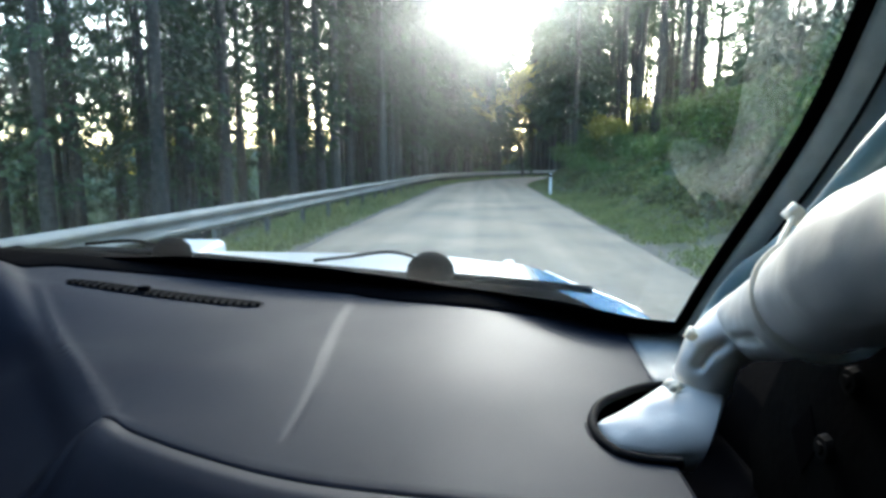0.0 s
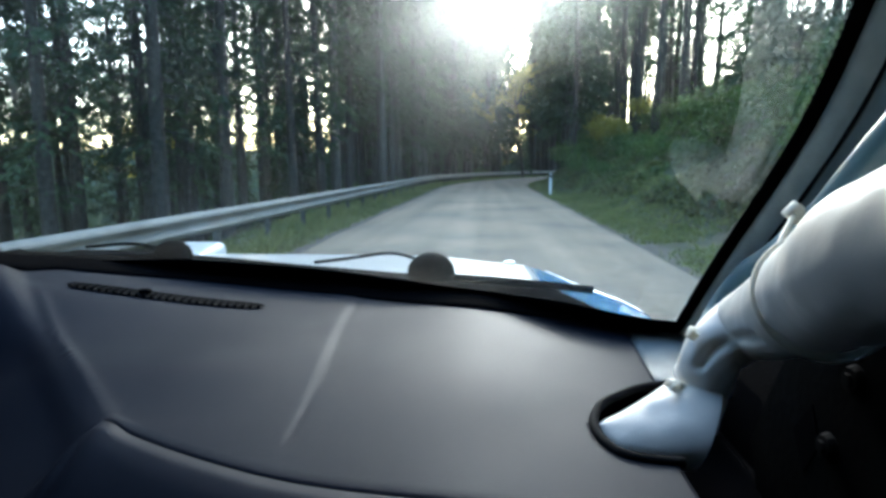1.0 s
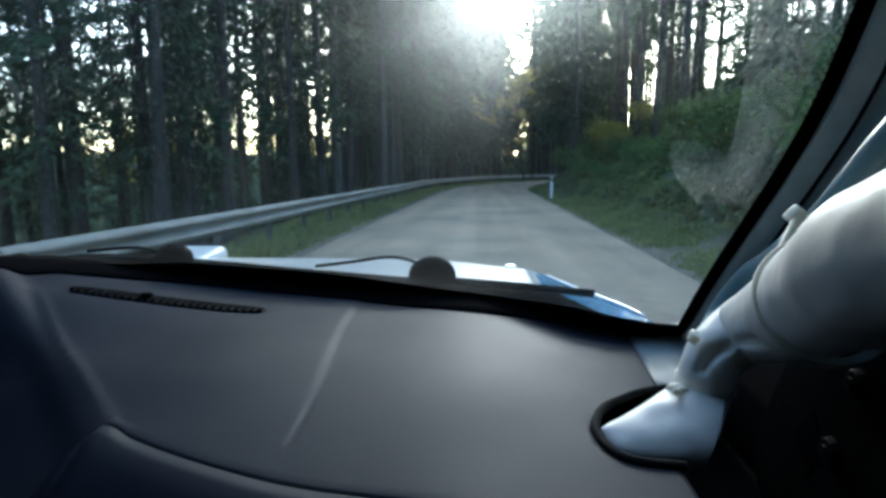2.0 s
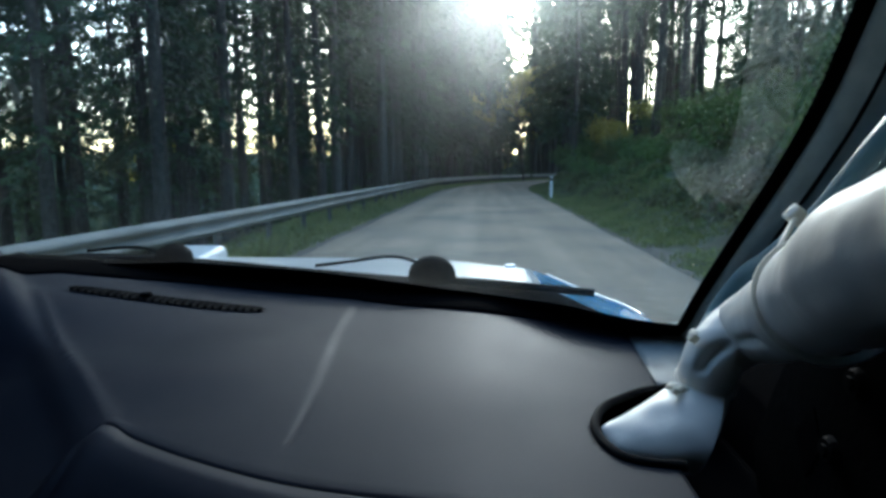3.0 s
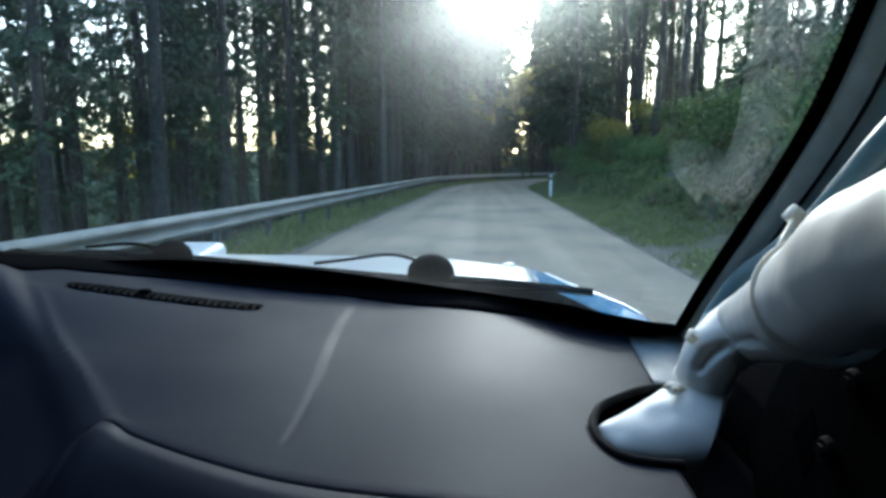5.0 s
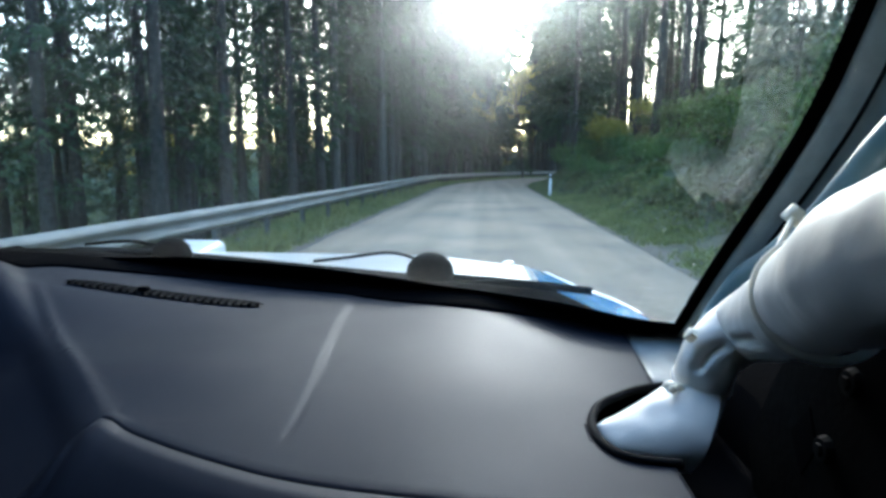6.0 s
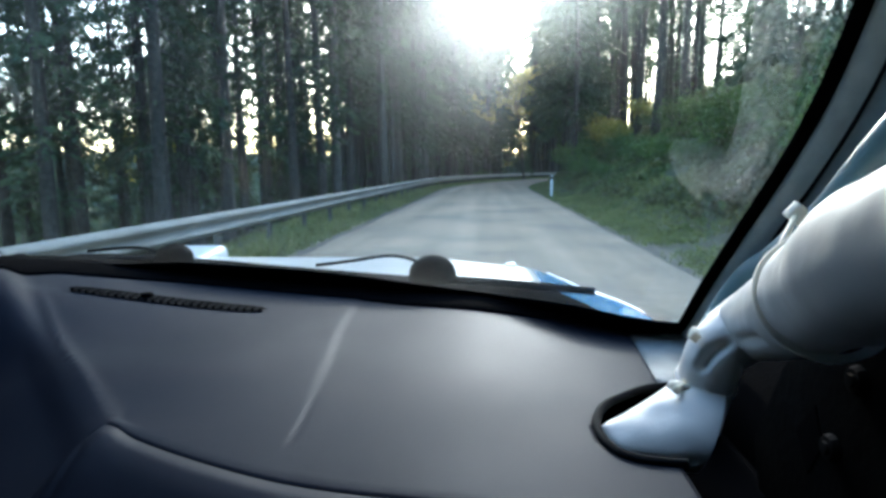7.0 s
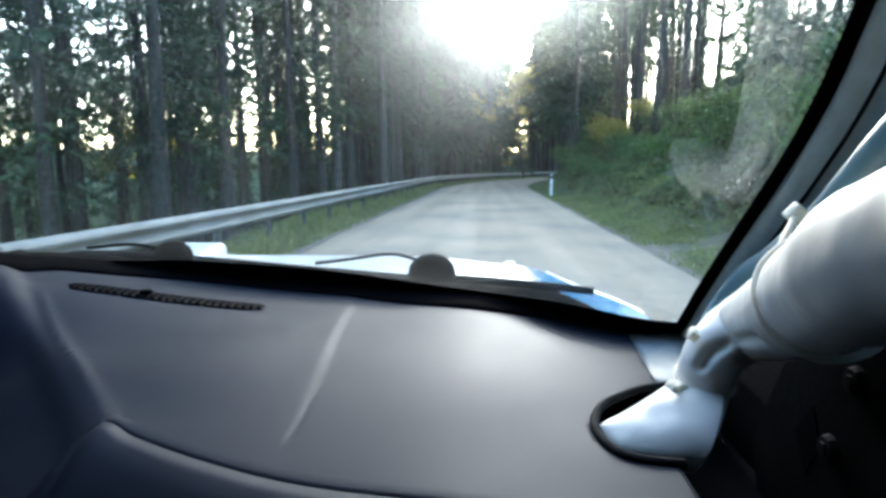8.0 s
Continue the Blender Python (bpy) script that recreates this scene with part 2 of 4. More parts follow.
def loft(name, stations, material, thick=0.5, sides=48):
    """A soft flattened sleeve through stations: upper and lower edge of each."""
    rings = catmull([(*a, *b) for a, b in stations], 10)
    mids = [(Vector(q[:3]) + Vector(q[3:])) / 2 for q in rings]
    verts, faces = [], []
    for k, q in enumerate(rings):
        half = (Vector(q[:3]) - Vector(q[3:])) / 2
        along = (mids[min(k + 1, len(mids) - 1)] - mids[max(k - 1, 0)]).normalized()
        out = half.cross(along).normalized() * half.length * thick
        for i in range(sides):
            a = 2 * math.pi * i / sides
            c, w = math.cos(a), math.sin(a)
            v = mids[k] + half * c + out * math.copysign(abs(w) ** 0.75, w)
            verts.append(v + out.normalized() * 0.0022 * noise.noise(v * 40) * abs(w))
    n = len(rings)
    for k in range(n - 1):
        for i in range(sides):
            j = (i + 1) % sides
            faces.append((k * sides + i, k * sides + j, (k + 1) * sides + j, (k + 1) * sides + i))
    faces += [tuple(range(sides))[::-1], tuple((n - 1) * sides + i for i in range(sides))]
    return mesh_object(name, verts, faces, material)


def box_bm(x0, x1, y0, y1, z0, z1, bevel=0.0, segs=2):
    bm = bmesh.new()
    bmesh.ops.create_cube(bm, size=1)
    for v in bm.verts:
        v.co = ((x0, x1)[v.co.x > 0], (y0, y1)[v.co.y > 0], (z0, z1)[v.co.z > 0])
    if bevel:
        bmesh.ops.bevel(bm, geom=bm.edges[:], offset=bevel, segments=segs, affect="EDGES", profile=0.5)
    return bm


def sm(t):
    t = min(max(t, 0.0), 1.0)
    return t * t * (3 - 2 * t)


def empty(name, at=(0, 0, 0)):
    ob = new(name)
    ob.location = at
    ob.empty_display_size = 0.2
    return ob


# ---- ground and road ----
ROAD_L, ROAD_R = -2.86, 2.4


def middle(y):
    """How far the road has swung to the right at y."""
    return 0.0 if y < 34 else ((y - 34) ** 2 / 150 if y < 84 else 2500 / 150 + (y - 84) * 0.667)


def lie(s, y):
    """Height of the ground, s metres right of the camera's line along the road."""
    bump = 0.5 * noise.noise(Vector((s * 0.13, y * 0.13, 3))) + 0.2 * noise.noise(Vector((s * 0.5, y * 0.5, 7)))
    if s < ROAD_L:
        d = ROAD_L - s
        z = -0.03 - 0.11 * sm(d / 2.4)
        if d > 2.4:
            e = d - 2.4
            z -= 0.42 * min(e, 11) + 0.10 * max(e - 11, 0)
        return z + bump * min(d / 6, 1)
    if s > ROAD_R:
        d = s - ROAD_R
        z = -0.03 + 0.08 * sm(d / 0.9)
        if d > 0.9:
            e = d - 0.9
            z += 0.60 * min(e, 6.5) * sm(e / 2 + 0.35) + 0.55 * min(max(e - 6.5, 0), 25)
        return z + bump * min(d / 4, 1)
    return -0.035


def build_ground():
    s_cols = sorted(set([-420, -260, -160, -110, -80, -60, -48, -40, -34] + list(np.arange(-30, -8, 1.5)) + list(np.arange(-8, 10.01, 0.4))
                        + [ROAD_L, ROAD_R] + list(np.arange(10.5, 32, 1.5)) + [36, 44, 55, 70, 90, 120, 170, 260, 420]))
    y_rows = list(np.arange(-30, 0, 3)) + list(np.arange(0, 60, 0.6)) + list(np.arange(60, 130, 2.5)) + [135, 145, 160, 180, 210, 250, 300, 380, 480]
    rows = [[(middle(y) + s, y, lie(s, y)) for s in s_cols] for y in y_rows]
    g = part("ground", grid_mesh("ground", rows, M_GROUND), None)
    tagged(g, "mossy forest ground of grass and needle litter", "ground", kind="structure")
    rows = []
    for y in list(np.arange(-30, 34, 1.0)) + list(np.arange(34, 90, 1.5)) + list(np.arange(90, 200, 4)):
        wob = [0.07 * noise.noise(Vector((y * 0.6, k, 1))) for k in (0, 9)]
        ss = np.linspace(ROAD_L - 0.02 + wob[0], ROAD_R + 0.02 + wob[1], 15)
        crown = [0.035 * (1 - ((s + 0.23) / 2.75) ** 2) for s in ss]
        top = [(middle(y) + s, y, 0.0 + c + 0.006 * noise.noise(Vector((s * 0.8, y * 0.4, 0)))) for s, c in zip(ss, crown)]
        rows.append([(top[0][0] - 0.05, y, -0.09)] + top + [(top[-1][0] + 0.05, y, -0.09)])
    r = part("road", grid_mesh("road", rows, M_ROAD), None)
    tagged(r, "narrow worn grey asphalt forest road", "road", kind="structure")
    for name, a, b in (("shoulder_left", ROAD_L - 0.5, ROAD_L + 0.05), ("shoulder_right", ROAD_R - 0.05, ROAD_R + 0.4)):
        rows = []
        for y in np.arange(-20, 110, 0.5):
            w = 0.22 * noise.noise(Vector((y * 0.5, a, 5)))
            lo, hi = (a + w, b) if a < 0 else (a, b + w)
            rows.append([(middle(y) + s, y, max(lie(s, y), -0.06) + 0.012 * math.sin(math.pi * k / 5) + (-0.02 if k in (0, 5) else 0.006))
                         for k, s in enumerate(np.linspace(lo, hi, 6))])
        tagged(part(name, grid_mesh(name, rows, M_SHOULDER), None), "crumbled earth and gravel strip along the asphalt", "road edge", kind="structure")


build_ground()


def build_backdrop():
    """Wooded hills that close the horizon, far behind the forest."""
    rows = []
    for k in range(9):
        t = k / 8
        row = []
        for j in range(361):
            a = 2 * math.pi * (j % 360) / 360
            crest = 8 + 6 * noise.noise(Vector((3 * math.cos(a), 3 * math.sin(a), 1))) + 4 * noise.noise(Vector((23 * math.cos(a), 23 * math.sin(a), 4)))
            r = 230 + 45 * t + 6 * noise.noise(Vector((40 * math.cos(a), 40 * math.sin(a), 5 * t)))
            row.append((r * math.sin(a), r * math.cos(a), -45 + (crest + 45) * (1 - (1 - t) ** 2)))
        rows.append(row)
    ob = part("backdrop", grid_mesh("backdrop", rows, M_HILL), None, None)
    tagged(ob, "distant dark wooded hills round the valley", "hills", kind="structure")


build_backdrop()

# ---- guard rail ----
RAIL_S = -3.9
W_PROFILE = ((0.0, 0.155), (0.022, 0.150), (0.060, 0.118), (0.078, 0.095), (0.078, 0.075), (0.060, 0.052), (0.012, 0.018), (0.0, 0.0),
             (0.012, -0.018), (0.060, -0.052), (0.078, -0.075), (0.078, -0.095), (0.060, -0.118), (0.022, -0.150), (0.0, -0.155))


def rail_at(y):
    return Vector((middle(y) + RAIL_S, y, 0.55))


def build_rail():
    rail = empty("guard_rail", (RAIL_S, 0, -0.1))
    tagged(rail, "long galvanised steel guard rail beside the road verge", "guard rail")
    inv = Matrix.Translation((-RAIL_S, 0, 0.1))
    y = -10.0
    while y < 92:
        rows = []
        for yy in np.linspace(y, y + 4.03, 7):
            c = rail_at(yy)
            rows.append([(c.x + d - (0.004 if yy > y + 4 else 0), yy, c.z + z) for d, z in W_PROFILE + tuple((d - 0.005, z) for d, z in W_PROFILE[::-1])])
        ob = part("beam", grid_mesh("beam", rows, M_ZINC), None, rail)
        ob.matrix_parent_inverse = inv
        y += 4.0
    post = None
    for k in range(51):
        y = -9.9 + 2 * k
        c = rail_at(y)
        if post is None:
            bm = box_bm(-0.10, -0.02, -0.045, 0.045, -0.95, 0.11, 0.006)
            post = part("post", bm, M_POST, None)
            ob = post
        else:
            ob = new("post", post.data)
        ob.parent, ob.matrix_parent_inverse = rail, inv
        ob.location = (c.x, c.y, c.z)


build_rail()


# ---- trees and undergrowth ----
def sprays(rng, centres, dirs, length, width, droop=0.25):
    """Bent kite-shaped sprays of needles or leaves at centres, along dirs."""
    n = len(centres)
    d = dirs / (np.linalg.norm(dirs, axis=1, keepdims=True) + 1e-9)
    r = rng.normal(size=(n, 3))
    side = np.cross(d, r)
    side /= np.linalg.norm(side, axis=1, keepdims=True) + 1e-9
    L = (length * rng.uniform(0.6, 1.4, n))[:, None]
    W = (width * rng.uniform(0.6, 1.4, n))[:, None]
    mid = centres + d * L * 0.45
    tip = centres + d * L + np.array([0, 0, -1.0]) * L * droop
    v = np.stack([centres, mid + side * W, tip, mid - side * W], 1).reshape(-1, 3)
    f = [(4 * i, 4 * i + 1, 4 * i + 2, 4 * i + 3) for i in range(n)]
    return v, f


def conifer_meshes(seed, height, bare, reach, per_metre, dense=20, bark=None, spray=(0.32, 0.060), wood=True):
    """Trunk with dead stubs and a crown of drooping branches of needle sprays."""
    rng = np.random.default_rng(seed)
    lean = rng.normal(0, 0.012, 2)
    rad = 0.0085 * height
    path = []
    for k in range(9):
        t = k / 8
        z = t * height - 0.6
        path.append((lean[0] * z + 0.03 * math.sin(3 * t + seed), lean[1] * z, z, max(rad * (1 - t) ** 0.8 + (0.35 * rad * math.exp(-8 * t)), 0.012)))
    bare_z = bare * height
    trunk = tube("trunk", path, bark or M_BARK, 9)
    bv, bf = [], []
    base = len(trunk.vertices)
    cs, ds = [], []
    z = bare_z
    limbs = []
    while z < height - 0.3:
        t = (z - bare_z) / (height - bare_z)
        for _ in range(max(1, int(rng.poisson(per_metre * 0.35)))):
            a = rng.uniform(0, 2 * math.pi)
            ln = reach * (1 - t) ** 0.75 * rng.uniform(0.55, 1.1) * min(1, 0.55 + t * 4) + 0.15
            limbs.append((z + rng.uniform(-0.15, 0.15), a, ln, t))
        z += 0.35
    for z, a, ln, t in limbs:
        u = np.array([math.cos(a), math.sin(a), 0])
        o = np.array([lean[0] * z, lean[1] * z, z])
        m = max(4, int(dense * ln / 1.6))
        q = np.sqrt(rng.uniform(0.03, 1, m))
        rise = 0.25 * t
        pts = o + u * (q * ln)[:, None] + np.array([0, 0, 1.0]) * (ln * (rise * q - 0.42 * q * q))[:, None]
        side = np.array([-u[1], u[0], 0])
        spread = rng.normal(0, 0.20, m) * (0.35 + ln * 0.35 * (1.1 - q))
        pts = pts + side * spread[:, None] + rng.normal(0, 0.05, (m, 3))
        dirs = u * 0.8 + side * np.sign(spread)[:, None] * 0.7 + rng.normal(0, 0.35, (m, 3)) + np.array([0, 0, -0.35])
        cs.append(pts)
        ds.append(dirs)
        if not wood:
            continue
        # the wood of the limb, a thin three-sided rod
        k0 = len(bv)
        tipp = o + u * ln * 0.85 + np.array([0, 0, ln * (rise * 0.85 - 0.30)])
        w = 0.012 + 0.008 * ln
        for c, ww in ((o, w), ((o + tipp) / 2 + np.array([0, 0, 0.05 * ln]), w * 0.7), (tipp, 0.004)):
            for j in range(3):
                b = 2 * math.pi * j / 3
                bv.append(c + side * ww * math.cos(b) + np.array([0, 0, ww * math.sin(b)]))
        for s in range(2):
            for j in range(3):
                bf.append((k0 + 3 * s + j, k0 + 3 * s + (j + 1) % 3, k0 + 3 * s + 3 + (j + 1) % 3, k0 + 3 * s + 3 + j))
    # dead stubs below the crown
    zz = 1.2
    while zz < bare_z:
        a, ln = rng.uniform(0, 2 * math.pi), rng.uniform(0.25, 1.1)
        o = np.array([lean[0] * zz, lean[1] * zz, zz])
        u = np.array([math.cos(a), math.sin(a), rng.uniform(-0.5, 0.1)])
        k0 = len(bv)
        side = np.array([-u[1], u[0], 0])
        for c, ww in ((o, 0.014), (o + u * ln, 0.004)):
            for j in range(3):
                b = 2 * math.pi * j / 3
                bv.append(c + side * ww * math.cos(b) + np.array([0, 0, ww * math.sin(b)]))
        for j in range(3):
            bf.append((k0 + j, k0 + (j + 1) % 3, k0 + 3 + (j + 1) % 3, k0 + 3 + j))
        zz += rng.uniform(0.15, 0.5)
    # trunk and limbs are one piece of wood
    tv = [tuple(v.co) for v in trunk.vertices]
    tf = [tuple(q.vertices) for q in trunk.polygons] + [tuple(base + i for i in q) for q in bf]
    trunk = mesh_object("trunk", tv + [tuple(q) for q in bv], tf, bark or M_BARK)
    v, f = sprays(rng, np.concatenate(cs), np.concatenate(ds), *spray)
    crown = mesh_object("crown", v, f, M_NEEDLE, smooth=False)
    return trunk, crown


def leafy_meshes(seed, height, spread, count, leaf, material, bare=0.3, stems=1):
    """A broad-leaved tree or bush: forked tapered stems and a crown of single leaves in loose clumps."""
    rng = np.random.default_rng(seed)
    bv, bf, ends = [], [], []

    def rod(p, q, r0, r1):
        k0 = len(bv)
        d = q - p
        a = np.cross(d, [0.3, 0.5, 0.81])
        a /= np.linalg.norm(a) + 1e-9
        b = np.cross(d / (np.linalg.norm(d) + 1e-9), a)
        for c, r in ((p, r0), (q, r1)):
            for j in range(6):
                t = math.pi * j / 3
                bv.append(c + a * r * math.cos(t) + b * r * math.sin(t))
        for j in range(6):
            bf.append((k0 + j, k0 + (j + 1) % 6, k0 + 6 + (j + 1) % 6, k0 + 6 + j))

    def grow(p, d, ln, r, depth):
        q = p + d * ln
        rod(p, q, r, r * 0.68)
        if depth == 0:
            ends.append(q)
            return
        for _ in range(3):
            nd = d * 0.9 + rng.normal(0, 0.5, 3) * np.array([1, 1, 0.6]) + np.array([0, 0, 0.12])
            nd /= np.linalg.norm(nd)
            grow(q, nd, ln * rng.uniform(0.55, 0.8), r * 0.62, depth - 1)
        ends.append(q)

    for _ in range(stems):
        d = np.array([rng.normal(0, 0.08 if stems == 1 else 0.5), rng.normal(0, 0.08 if stems == 1 else 0.5), 1.0])
        grow(np.array([0, 0, -0.2]), d / np.linalg.norm(d), height * (bare + 0.05), 0.011 * height / math.sqrt(stems) + 0.004, 3)
    ends = np.array(ends)
    top = ends[:, 2].max()
    ends[:, :2] *= spread / max(np.abs(ends[:, :2]).max(), 0.01)
    ends[:, 2] *= height * 0.93 / top
    for k in range(len(bv)):
        bv[k] = bv[k] * np.array([1, 1, height * 0.93 / top])
    c = ends[rng.integers(0, len(ends), count)] + rng.normal(0, 1, (count, 3)) * spread * np.array([0.13, 0.13, 0.10])
    v, f = sprays(rng, c, rng.normal(0, 1, (count, 3)) + np.array([0, 0, -0.3]), leaf, leaf * 0.32, 0.15)
    return mesh_object("stems", bv, bf, M_BARK), mesh_object("foliage", v, f, material, smooth=False)


def plant(name, meshes, names, label, category, group=""):
    ob = empty(name)
    for me, nm in zip(meshes, names):
        part(nm, me, None, ob)
    return tagged(ob, label, category, group)


SPRUCES = []
for k, (h, bare, reach, per, dense) in enumerate(((21, 0.24, 2.3, 6, 24), (23, 0.38, 2.0, 6, 22), (19, 0.14, 2.5, 6, 26), (24, 0.44, 1.9, 6, 21), (20, 0.30, 2.1, 6, 22))):
    t = plant("spruce", conifer_meshes(11 + k, h, bare, reach, per, dense), ("trunk", "crown"),
              "tall dark spruce with drooping needle branches in the forest" if bare < 0.3 else "tall slender spruce with a bare lower trunk", "tree",
              "spruces of the forest")
    SPRUCES.append(t)
# the trees across the bend, far off, have coarser ones
SPRUCES.append(plant("spruce", conifer_meshes(29, 22, 0.2, 2.1, 4, 16, None, (0.44, 0.095), wood=False), ("trunk", "crown"),
                     "tall dark spruce across the bend of the road", "tree", "spruces of the forest"))
# the trees that stand closest have finer sprays
for k, (h, bare, reach) in enumerate(((21, 0.15, 2.4), (22, 0.30, 2.1))):
    SPRUCES.append(plant("spruce", conifer_meshes(17 + k, h, bare, reach, 6, 46, None, (0.21, 0.040)), ("trunk", "crown"),
                         "tall dark spruce with drooping needle branches in the forest", "tree", "spruces of the forest"))


PINE = plant("pine", conifer_meshes(91, 25, 0.60, 1.8, 6, 20, M_BARK2), ("trunk", "crown"), "slender pine with a long bare pale trunk", "tree", "pines of the forest edge")


def in_gap(s, y):
    """The strip of sky over the road, kept free of tall trees."""
    return y > 46 and 0.020 < (middle(y) + s) / y < 0.068 and s < 3


def scatter(rng, count, s_range, y_range, gap, taken, free=lambda s, y: True):
    out = []
    for _ in range(count * 14):
        s, y = rng.uniform(*s_range), rng.uniform(*y_range)
        if not free(s, y) or in_gap(s, y):
            continue
        if all((s - a) ** 2 + (y - b) ** 2 > gap * gap for a, b in taken):
            taken.append((s, y))
            out.append((s, y))
            if len(out) >= count:
                break
    return out


def build_forest():
    rng = np.random.default_rng(5)
    spots, taken = [], []
    spots += scatter(rng, 34, (-8.8, -6.6), (7, 95), 2.0, taken)
    spots += scatter(rng, 92, (-21, -8.5), (6, 90), 1.9, taken)
    spots += scatter(rng, 15, (4.6, 6.2), (34, 62), 1.6, taken)
    spots += scatter(rng, 27, (6.0, 10), (26, 95), 1.8, taken)
    spots += scatter(rng, 38, (9.5, 26), (12, 95), 2.4, taken)
    spots += scatter(rng, 22, (-22, -8), (70, 104), 2.0, taken)
    spots += scatter(rng, 10, (-13, -6.8), (46, 76), 1.7, taken)
    spots += scatter(rng, 10, (-6.6, -6.0), (20, 60), 2.2, taken)
    spots += scatter(rng, 12, (-22, -7.5), (-28, 0), 2.6, taken)
    spots += scatter(rng, 9, (-26, -10.5), (9, 26), 1.8, taken)
    # the far side of the bend, with a gap left along the sky over the road
    for _ in range(330):
        x, y = rng.uniform(-17, 17), rng.uniform(72, 112)
        if not in_gap(x - middle(y), y) and all((x - middle(y) - a) ** 2 + (y - b) ** 2 > 3.4 for a, b in taken) and x - middle(y) < -6.2:
            taken.append((x - middle(y), y))
            spots.append((x - middle(y), y))
    for _ in range(34):
        x, y = rng.uniform(-11, -0.5), rng.uniform(54, 76)
        if all((x - middle(y) - a) ** 2 + (y - b) ** 2 > 2.6 for a, b in taken) and x - middle(y) < -6.0:
            taken.append((x - middle(y), y))
            spots.append((x - middle(y), y))
    spots += [(-6.4, 44), (-6.7, 47.4), (-6.3, 51), (-6.6, 54.6), (-7.6, 58)]
    pines = scatter(rng, 30, (-10.5, -5.6), (24, 64), 1.1, taken)
    for k, (s, y) in enumerate(pines):
        ob = PINE if k == 0 else copy_thing(PINE, Matrix())
        ob.matrix_basis = pose(middle(y) + s, y, lie(s, y), 0, 0, 47 * k) @ Matrix.Scale(rng.uniform(0.85, 1.15), 4)
    used = set()
    for s, y in spots:
        edge = -10 < s < 0
        k = int(rng.choice([0, 2] if 0 < s < 6.2 or (s < 0 and y > 45 and s > -14) else [0, 2, 0, 2, 4] if edge else [1, 3, 4, 3, 0] if s > 6 else [1, 3, 4, 3, 0, 2]))
        if s < 0 and y < 27:
            k = 6 + k % 2
        elif s < 0 and y > 70:
            k = 5
        x, z = middle(y) + s, lie(s, y)
        m = pose(x, y, z, 0, 0, rng.uniform(0, 360))
        if -9 < s < 0 and 0 < y < 11:
            continue
        if k not in used:
            used.add(k)
            SPRUCES[k].matrix_basis = m
            ob = SPRUCES[k]
        else:
            ob = copy_thing(SPRUCES[k], m)
        g = rng.uniform(0.9, 1.15) * (1.65 if y > 72 and s < 0 else 1.36 if y > 53 and s < 0 else 1.22 if y > 40 else 1.0)
        ob.scale = (g, g, g)

    return taken


def build_far_woods(taken):
    """Rows of trees behind the near ones, past counting."""
    rng = np.random.default_rng(15)
    spots = scatter(rng, 106, (-60, -20), (10, 130), 2.3, taken) + scatter(rng, 60, (-40, -7), (90, 150), 2.2, taken) + scatter(rng, 34, (22, 50), (50, 140), 2.2, taken) + scatter(rng, 25, (6, 26), (95, 140), 2.2, taken)
    low_from = len(spots)
    spots += scatter(rng, 64, (-50, -22), (4, 130), 1.9, taken) + scatter(rng, 22, (-56, -24), (8, 46), 1.6, taken)
    lean_tree = [conifer_meshes(71 + k, 21, 0.2 + 0.12 * k, 2.2, 5, 11, wood=False) for k in range(2)] + [conifer_meshes(75, 9, 0.03, 1.7, 7, 12, wood=False)]
    lean_tree = [lean_tree[0], lean_tree[2], lean_tree[1], lean_tree[2]]
    for which, name, material, label in ((0, "far_trunks", M_BARK, "crowded trunks deep in the spruce forest"), (1, "far_crowns", M_NEEDLE, "dark needle crowns deep in the spruce forest")):
        vs, fs, base = [], [], 0
        for k, (s, y) in enumerate(spots):
            me = lean_tree[1 if k >= low_from else k % 4][which]
            co = np.empty(len(me.vertices) * 3)
            me.vertices.foreach_get("co", co)
            a, g = 2.4 * k, 0.8 + 0.35 * ((k * 37) % 100) / 100
            co = co.reshape(-1, 3) * g
            turn = np.array([[math.cos(a), -math.sin(a), 0], [math.sin(a), math.cos(a), 0], [0, 0, 1]])
            vs.append(co @ turn.T + np.array([middle(y) + s, y, lie(s, y)]))
            fs += [tuple(base + v for v in q.vertices) for q in me.polygons]
            base += len(co)
        tagged(part(name, mesh_object(name, np.concatenate(vs), fs, material, smooth=which == 0), None), label, "forest", kind="stuff")


build_far_woods(build_forest())

YOUNG = plant("young_spruce", conifer_meshes(31, 4.6, 0.06, 1.25, 9, 26), ("trunk", "crown"), "small young spruce growing under the tall trees", "tree", "young spruces")


def build_young():
    rng = np.random.default_rng(23)
    taken = []
    bend = [(x - middle(y), y) for x, y in ((3.5, 70), (4.2, 74), (4.7, 79), (3.9, 84), (5.3, 86), (4.6, 92))]
    for k, (s, y) in enumerate(bend + scatter(rng, 80, (-20, -7.5), (24, 84), 1.5, taken) + scatter(rng, 12, (8, 15), (16, 70), 2.0, taken)):
        ob = YOUNG if k == 0 else copy_thing(YOUNG, Matrix())
        ob.matrix_basis = pose(middle(y) + s, y, lie(s, y), 0, 0, rng.uniform(0, 360)) @ Matrix.Scale(rng.uniform(0.5, 1.3) if k >= len(bend) else 1.3, 4)


build_young()

